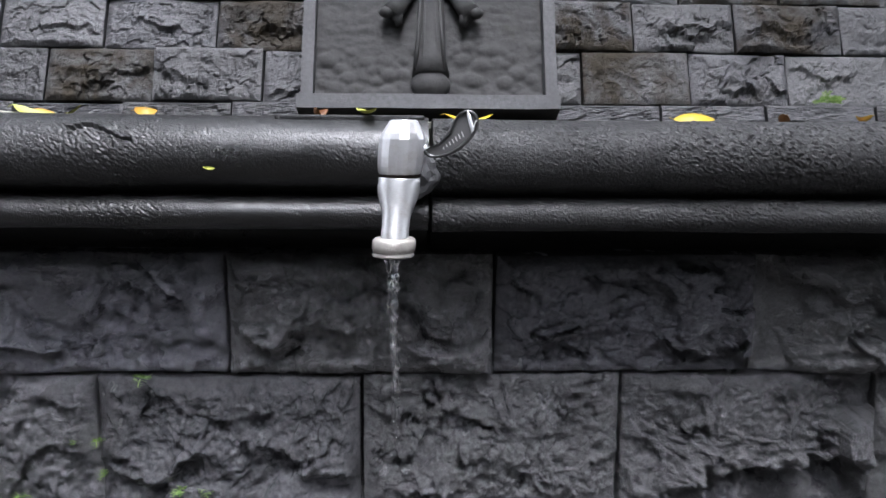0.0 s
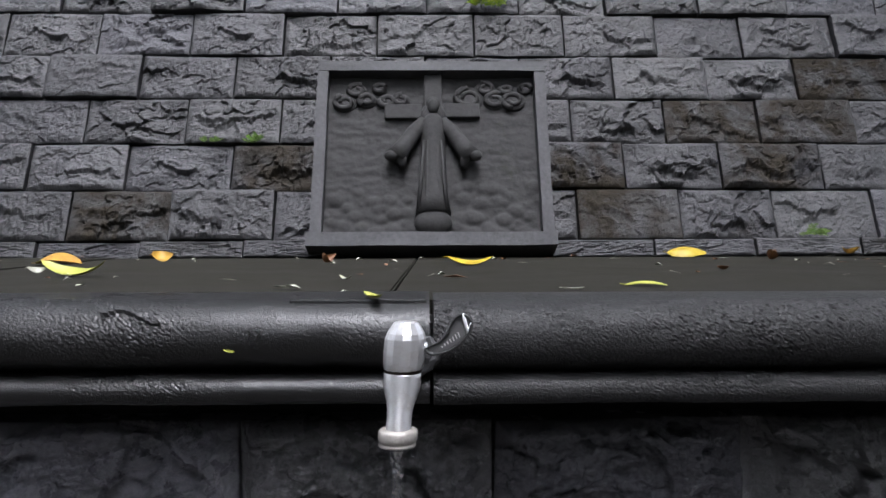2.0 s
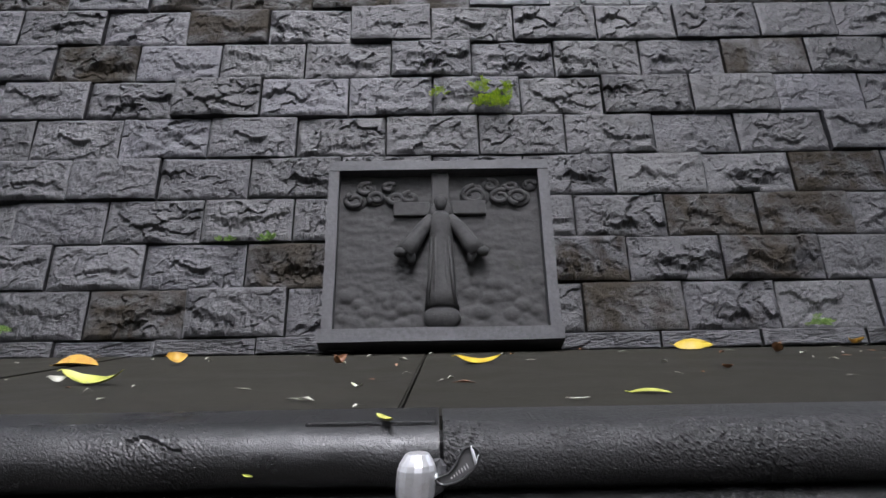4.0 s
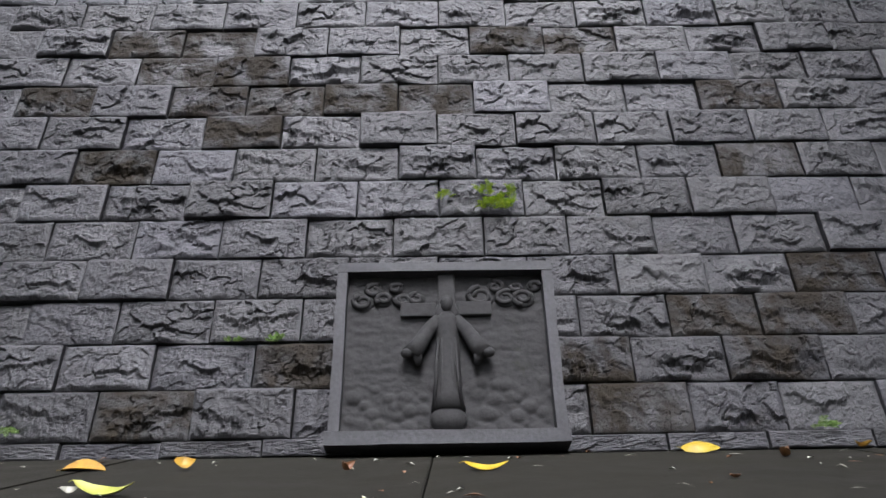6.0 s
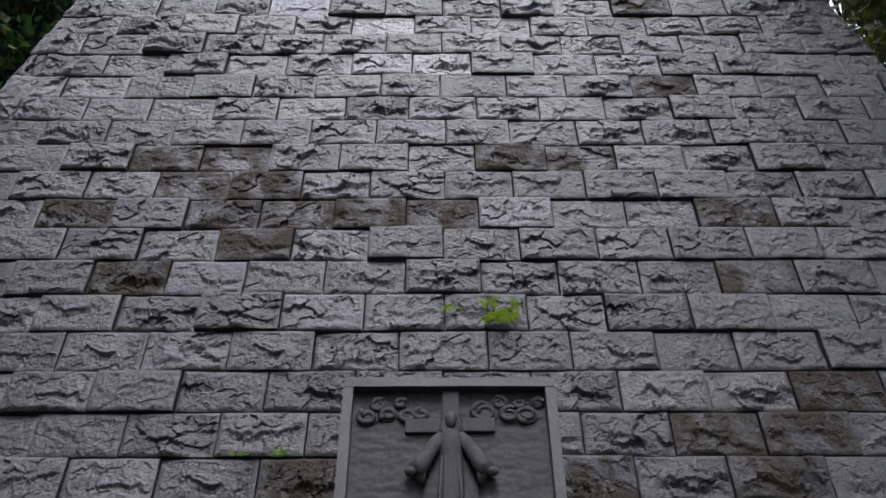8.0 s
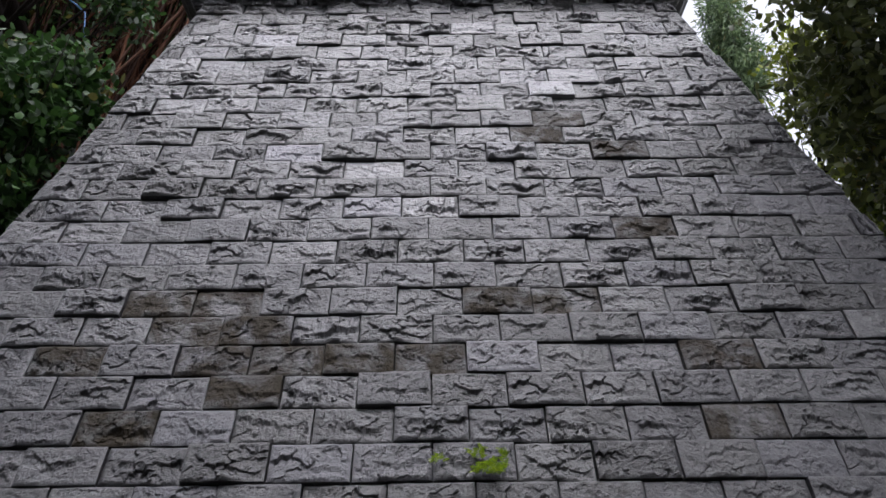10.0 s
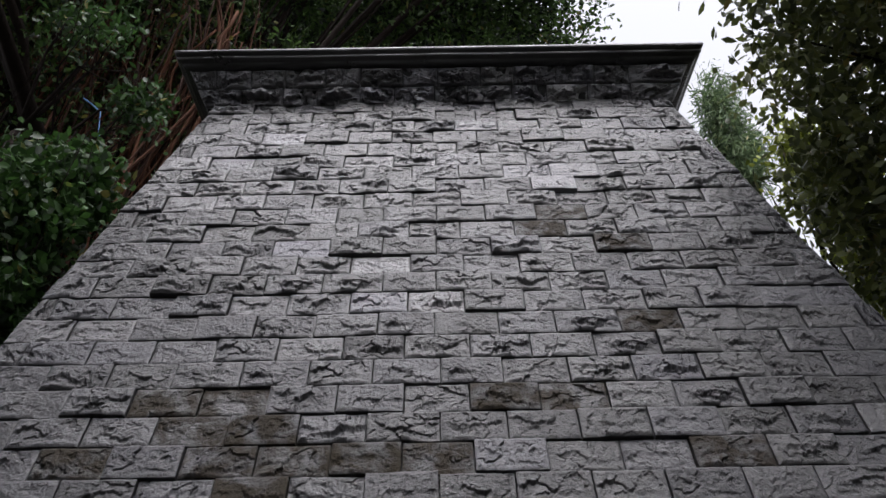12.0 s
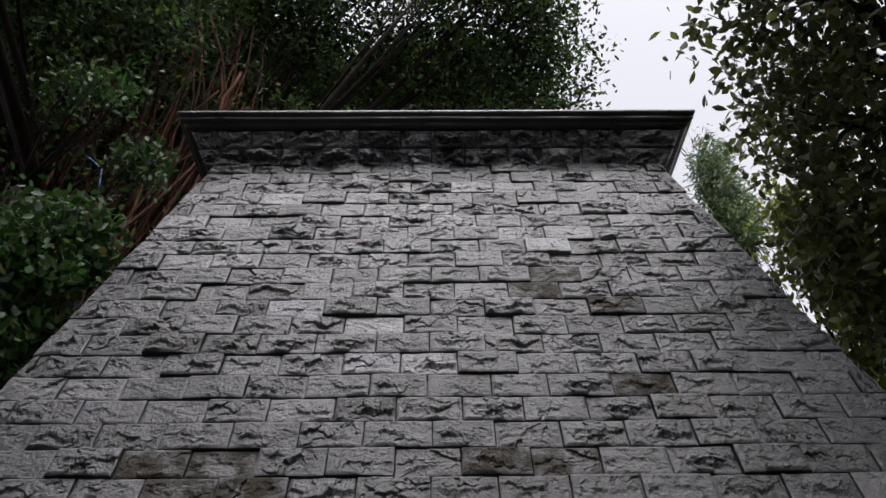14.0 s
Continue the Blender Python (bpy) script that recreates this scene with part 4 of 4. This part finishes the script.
def tree(name, label, base, fork, trunk_r, blobs, clumps, per, spread, length, width, mat, seed, limbs=24, droop=0.3):
    rng = np.random.default_rng(seed)
    t = thing(name, label, "tree")
    base, fork = np.array(base, float), np.array(fork, float)
    pts = [tuple(base + (fork - base) * q + np.array([0.12 * math.sin(5 * q + seed), 0.12 * math.cos(4 * q), 0])) for q in np.linspace(0, 1, 9)]
    v, f = tube(pts, [trunk_r * (1.35 - 0.6 * q) for q in np.linspace(0, 1, 9)], 14)
    child("trunk", mesh_of("trunk", v, f, M_BARK), t)
    cen = cloud(rng, blobs, clumps)
    arms = []
    for k in rng.choice(len(cen), min(limbs, len(cen)), replace=False):
        e, m = cen[k], np.array(pts[rng.integers(5, 9)])
        mid_p = (m + e) / 2 + rng.normal(0, 0.18, 3) + np.array([0, 0, 0.25])
        arms.append(tube([tuple(m), tuple((m + mid_p) / 2), tuple(mid_p), tuple((mid_p + e) / 2 + rng.normal(0, 0.08, 3)), tuple(e)], [min(0.12, trunk_r * 0.34), min(0.09, trunk_r * 0.24), min(0.06, trunk_r * 0.16), min(0.035, trunk_r * 0.1), 0.006], 7))
        for _ in range(3):
            g = e + rng.normal(0, 0.16, 3)
            arms.append(tube([tuple(mid_p), tuple((mid_p + g) / 2 + rng.normal(0, 0.06, 3)), tuple(g)], [min(0.03, trunk_r * 0.08), min(0.018, trunk_r * 0.05), 0.003], 5))
    v, f = joined(arms)
    tagged(child("branchwork", mesh_of("branchwork", v, f, M_BARK), t), kind="stuff")
    v, q = leaves(rng, cen, spread, per, length, width, droop)
    tagged(child("crown", quad_mesh("crown", v, q, mat), t), kind="stuff")
    return t


# blobs at y < 0.5 hang unseen overhead, added to shade the wall's left side
fig = tree("fig_tree", "large dark banyan with hanging aerial roots", (-5.6, 7.6, 0), (-4.4, 7.0, 6.0), 0.6,
           [(-4.4, 5.6, 9.5, 2.1, 1.4, 1.6), (-2.2, 6.8, 10.8, 1.9, 1.4, 1.4), (0.2, 7.0, 10.9, 1.7, 1.2, 1.3), (1.75, 7.0, 10.6, 0.75, 0.9, 1.2), (-4.9, 5.8, 7.5, 1.1, 1.0, 1.3), (-2.6, 6.6, 8.6, 1.0, 0.8, 1.0), (-2.4, 5.6, 12.0, 1.9, 1.2, 1.2), (0.0, 5.9, 12.3, 1.6, 1.1, 1.2), (1.55, 6.2, 11.7, 0.9, 0.9, 1.2), (-4.8, 4.4, 11.0, 1.8, 1.2, 1.3), (-5.8, 2.4, 10.0, 1.8, 2.0, 1.3), (-4.2, 0.3, 8.6, 1.5, 2.0, 1.1), (-3.7, -1.0, 7.2, 1.1, 1.6, 0.9)],
           1350, 84, (0.24, 0.24, 0.15), 0.105, 0.050, M_LEAF_FIG, 3, 30)
tree("fig_tree", "dark fig crown closing the grove behind", (-2.5, 12.0, 0), (-2.4, 11.6, 8.0), 0.5,
     [(-6.5, 10.5, 9.5, 2.4, 1.0, 3.2), (-3.2, 11.2, 12.2, 2.6, 1.0, 3.4), (0.0, 11.4, 14.0, 2.2, 1.0, 2.6), (-5.2, 9.0, 6.0, 1.8, 0.8, 2.0), (-8.0, 11.0, 12.5, 2.6, 1.0, 3.0), (-5.2, 11.2, 15.0, 3.0, 1.0, 2.2), (-9.3, 11.0, 16.4, 2.4, 1.0, 2.0), (-6.6, 11.0, 17.4, 2.2, 1.0, 1.4)],
     2600, 60, (0.34, 0.3, 0.26), 0.24, 0.12, M_LEAF_FIG, 13, 30)
rng = np.random.default_rng(9)
strands = []
for k in range(560):
    top = np.array([rng.uniform(-5.2, -2.3), rng.uniform(5.2, 7.4), rng.uniform(8.2, 10.2)])
    foot = np.array([top[0] - rng.uniform(0.0, 0.9), top[1] + rng.normal(0, 0.2), rng.uniform(4.0, 7.2)])
    sway = rng.normal(0, 0.16, 3)
    pts = [tuple(top + (foot - top) * q + sway * math.sin(5 * q) + rng.normal(0, 0.014, 3)) for q in np.linspace(0, 1, 9)]
    r = 0.004 + 0.020 * rng.random() ** 5
    strands.append(tube(pts, [r] * 8 + [r * 0.4], 5))
v, f = joined(strands)
tagged(child("root_curtain", mesh_of("root_curtain", v, f, M_ROOT), fig, "curtain of thin red-brown hanging roots"), kind="stuff")
v, f = tube([(-3.72, 4.9, 6.98), (-3.62, 4.9, 6.90), (-3.50, 4.9, 6.78), (-3.46, 4.9, 6.5), (-3.38, 4.9, 6.3)], [0.008] * 5, 6)
tagged(new("blue_cord", mesh_of("blue_cord", v, f, M_CORD)), "bright blue cord hanging among the roots", "cord")

tree("shrub_tree", "leafy green shrub beside the leaning wall", (-3.4, 4.0, 0), (-3.3, 3.9, 3.4), 0.09,
     [(-2.95, 3.5, 4.45, 0.42, 0.4, 0.45), (-3.2, 3.8, 4.95, 0.5, 0.4, 0.4), (-3.0, 3.6, 3.9, 0.42, 0.35, 0.4), (-2.75, 3.7, 4.9, 0.25, 0.25, 0.25)], 130, 60, (0.10, 0.10, 0.08), 0.092, 0.050, M_LEAF_IVY, 4, 18)
tree("fig_sapling", "young fig with lighter green leaves over the wall", (-4.2, 4.6, 0), (-3.9, 4.4, 6.0), 0.07,
     [(-3.05, 3.9, 7.0, 0.34, 0.25, 0.14), (-3.5, 4.1, 7.15, 0.3, 0.25, 0.14), (-2.75, 4.2, 6.2, 0.26, 0.25, 0.3)], 30, 34, (0.11, 0.11, 0.07), 0.095, 0.04, M_LEAF_IVY, 14, 10)
# its two blobs at y < 0.5 are unseen, added to shade the right side
tree("broadleaf_tree", "dense broadleaf tree with dark glossy leaves", (4.2, 2.6, 0), (3.6, 2.4, 4.0), 0.2,
     [(2.5, 2.0, 5.45, 0.92, 0.7, 0.75), (2.8, 2.25, 4.5, 0.62, 0.6, 0.7), (2.95, 2.6, 3.75, 0.5, 0.5, 0.6), (4.2, 0.2, 8.0, 1.5, 1.8, 1.0), (3.8, -1.2, 6.8, 1.1, 1.5, 0.9), (2.5, 1.5, 6.2, 0.8, 0.6, 0.5), (2.75, 2.9, 5.0, 0.45, 0.4, 0.45), (2.9, 3.1, 4.3, 0.45, 0.4, 0.5), (3.0, 3.1, 3.8, 0.4, 0.4, 0.4), (3.2, 3.2, 5.8, 0.55, 0.5, 0.5), (2.6, 2.9, 4.2, 0.28, 0.3, 0.5)],
     720, 40, (0.12, 0.12, 0.09), 0.090, 0.046, M_LEAF_BROAD, 5, 40)
tree("light_tree", "light green young tree behind the broadleaf crown", (3.9, 4.8, 0), (3.6, 4.5, 4.0), 0.07,
     [(3.12, 3.95, 5.2, 0.30, 0.4, 0.45), (3.45, 4.1, 4.7, 0.5, 0.4, 0.6), (3.65, 4.3, 4.1, 0.5, 0.4, 0.5)], 150, 46, (0.10, 0.10, 0.09), 0.085, 0.034, M_LEAF_BRIGHT, 6, 14)
tree("bamboo", "feathery pale green bamboo clump far behind", (5.4, 9.2, 0), (5.3, 9.1, 8.0), 0.06,
     [(4.85, 8.7, 10.1, 0.36, 0.4, 0.75), (5.0, 8.7, 9.2, 0.4, 0.4, 0.8)], 140, 50, (0.11, 0.11, 0.13), 0.17, 0.024, M_LEAF_BAMBOO, 7, 20, 0.9)
# unseen trees added to block side and low sky light, open above and behind the fountain
for n, (x, y, h) in enumerate(((-4.9, -2.0, 0.0), (5.0, -2.2, 0.3), (-4.7, -5.9, 0.5), (5.0, -6.1, 0.2))):
    tree("shade_tree", "unseen tall tree added to shade the wall's sides", (x * 1.1, y, 0), (x * 1.1, y, 4.0), 0.25,
         [(x, y, 3.6, 1.8, 2.2, 2.2), (x * 0.95, y, 7.6, 2.2, 2.4, 2.6), (x * 0.72, y + 0.4, 9.6, 1.7, 2.2, 1.7)], 440, 40, (0.34, 0.34, 0.3), 0.30, 0.15, M_LEAF_FIG, 30 + n, 20)
tree("shade_tree", "unseen lower tree added to block low sky light", (0.4, -7.4, 0), (0.3, -7.4, 2.4), 0.2,
     [(0.2, -7.2, 3.4, 3.0, 1.3, 1.6)], 200, 40, (0.30, 0.30, 0.2), 0.26, 0.13, M_LEAF_FIG, 40, 24)

# ---- the stones of the low wall ----
rng = np.random.default_rng(11)
LOW_ROWS = [(0.628, 0.757, 0.057), (0.476, 0.624, 0.198), (0.322, 0.472, 0.057), (0.168, 0.318, 0.198), (0.012, 0.164, 0.057)]
low_pose = Matrix.Translation((0, 0.058, 0))
for row, (b0, b1, u0) in enumerate(LOW_ROWS):
    k0 = math.floor((-1.9 - u0) / 0.2825)
    for k in range(k0, k0 + 14):
        l, r = u0 + 0.2825 * k, u0 + 0.2825 * (k + 1)
        near = row < 2 and -0.9 < l < 0.8
        na, nb = (141, 77) if near else (17, 10)
        v, f = stone(rng, l + 0.002, r - 0.002, b0, b1, na, nb, 0.034, 0.010, 0.85, depth=0.05, chips=0.0034)
        child("stone", split_mesh("stone", [(p[0], p[1] + 0.058, p[2]) for p in v], f, M_LOW, na, nb), wall_lower)

# ---- the stones of the leaning wall ----
PITCH = 0.2935
# stones that stand out by their tone, as places along the wall and up its slope
LICHEN = ((-1.16, 1.65), (-0.89, 1.66), (-1.0, 1.5), (-0.76, 1.51), (-1.41, 1.36), (-0.87, 1.35), (-0.61, 1.35), (-0.31, 1.37), (-0.02, 1.37), (-0.76, 1.19), (-1.17, 1.03), (0.28, 1.7), (0.58, 1.7), (1.15, 1.38), (1.13, 1.07), (0.95, 0.43), (0.72, 0.41), (1.2, 0.43), (0.45, 0.27), (0.95, 0.27), (1.26, 0.57), (0.52, 0.12), (-0.5, 0.26), (-0.87, 0.12), (0.68, 3.11), (0.65, 2.96), (1.0, 2.82), (1.04, 2.18))
DARK = ((-0.5, 0.57), (-1.39, 0.71), (0.67, 0.91), (-1.03, 2.17), (-0.45, 3.14), (0.08, 2.2), (-0.27, 2.03), (1.46, 2.65), (-1.44, 2.53), (-1.27, 4.01), (-0.86, 3.89), (-0.27, 3.62), (-1.19, 3.6), (0.14, 4.1), (1.48, 3.3), (-0.23, 3.44), (-1.04, 3.15), (1.05, 3.76), (0.56, 4.05), (0.76, 4.13), (-1.49, 3.13), (-1.27, 3.16))
PALE = ((-0.31, 2.67), (-0.64, 2.75), (-0.34, 2.35), (-0.07, 2.37), (0.69, 3.45), (0.91, 3.62), (-0.69, 3.59), (-1.34, 3.31), (-1.1, 3.27), (-0.66, 3.26), (-0.33, 3.28), (-1.34, 3.79), (-0.18, 3.01), (0.42, 4.26), (1.72, 3.3), (-0.71, 3.73), (-1.18, 4.17), (0.45, 3.63), (-1.54, 3.72), (0.16, 2.02), (0.2, 1.39), (-1.39, 1.55))


def tone_of(l, r, lo, hi):
    """Which look a stone has, by the places listed above."""
    for kind, places in (("lichen", LICHEN), ("dark", DARK), ("pale", PALE)):
        if any(l < u < r and lo < s < hi for u, s in places):
            return kind
    return "plain"



def course(k):
    """Bottom and top of a course, up the slope."""
    lo = 0.66 + (0.16 if k >= 0 else 0.155) * k
    hi = 0.66 + (0.16 if k + 1 > 0 else 0.155) * (k + 1)
    return (FOOT if k == -4 else lo), hi


rng = np.random.default_rng(12)
NA, NB = 37, 22
FA, FB = 61, 35
shapes = []
for k in range(48):
    v, f = stone(rng, -0.1432, 0.1432, -0.0778, 0.0778, FA, FB, 0.0158 * rng.uniform(0.45, 1.35), 0.007, 0.85, chips=0.0014)
    shapes.append(split_mesh("brick", v, f, M_WALL["plain"], FA, FB))
rest = {k: [] for k in KINDS}
for k in range(-5, 25):
    lo, hi = course(k) if k > -5 else (-0.02, FOOT)
    s = (lo + hi) / 2
    w = half_width(s)
    u0 = (0.128 if k % 2 == 0 else 0.277) if k > -5 else 0.05
    e0, e1 = CENTRE - w, CENTRE + w
    i = math.floor((e0 - u0) / PITCH)
    cuts = [e0]
    while u0 + PITCH * i < e1 - 0.07:
        c = u0 + PITCH * i + rng.normal(0, 0.006)
        if c > e0 + 0.07:
            cuts.append(c)
        i += 1
    cuts.append(e1)
    for n, (l, r) in enumerate(zip(cuts, cuts[1:])):
        first, last = n == 0, n == len(cuts) - 2
        proud = rng.normal(0, 0.0065)
        kind = tone_of(l, r, lo, hi)
        if s < PT + 0.01 and l > PW - 0.01 and r < PE + 0.01:
            if hi < PT + 0.02:
                continue
            lo_here, cut = PT - 0.002, True
        else:
            lo_here, cut = lo, False
        if k == -5 or first or last or cut:
            sl = (0.17 * (hi - lo) if first else 0.0, -0.17 * (hi - lo) if last else 0.0)
            v, f = stone(rng, l + 0.003, r - 0.003, lo_here + 0.0028, hi - 0.0028, NA, NB, 0.018 if k > -5 else 0.005, 0.006 + proud + (0.012 if k == -5 else 0.0), 0.5 if k > -5 else 0.0, sl)
            me = split_mesh("brick", [wall_pose @ Vector(p) for p in v], f, M_WALL[kind], NA, NB)
            if s < 2.9:
                child("brick", me, wall_front)
            else:
                rest[kind].append((v, f))
            continue
        shape = shapes[rng.integers(len(shapes))]
        flip = -1 if rng.random() < 0.5 else 1
        m = Matrix.Translation(((l + r) / 2, -proud, s)) @ Matrix.Diagonal(((r - l - 0.006) / 0.2864, 1, (hi - lo - 0.0056) / 0.1556, 1))
        if s < 2.9:
            ob = child("brick", shape, wall_front)
            ob.material_slots[0].link = "OBJECT"
            ob.material_slots[0].material = M_WALL[kind]
            ob.matrix_world = wall_pose @ m @ pose(0, 0, rng.normal(0, 0.0004), 0, rng.normal(0, 0.25), 0)
        else:
            v, f = stone(rng, l + 0.003, r - 0.003, lo + 0.0028, hi - 0.0028, NA, NB, 0.0155 * rng.uniform(0.45, 1.35), 0.007 + proud, 0.85)
            rest[kind].append((v, f))
for kind, stones in rest.items():
    v, f = joined(stones)
    me = mesh_of("upper_bricks", [wall_pose @ Vector(p) for p in v], f, M_WALL_REST[kind], False)
    tagged(child("upper_bricks", me, wall_front), kind="stuff")
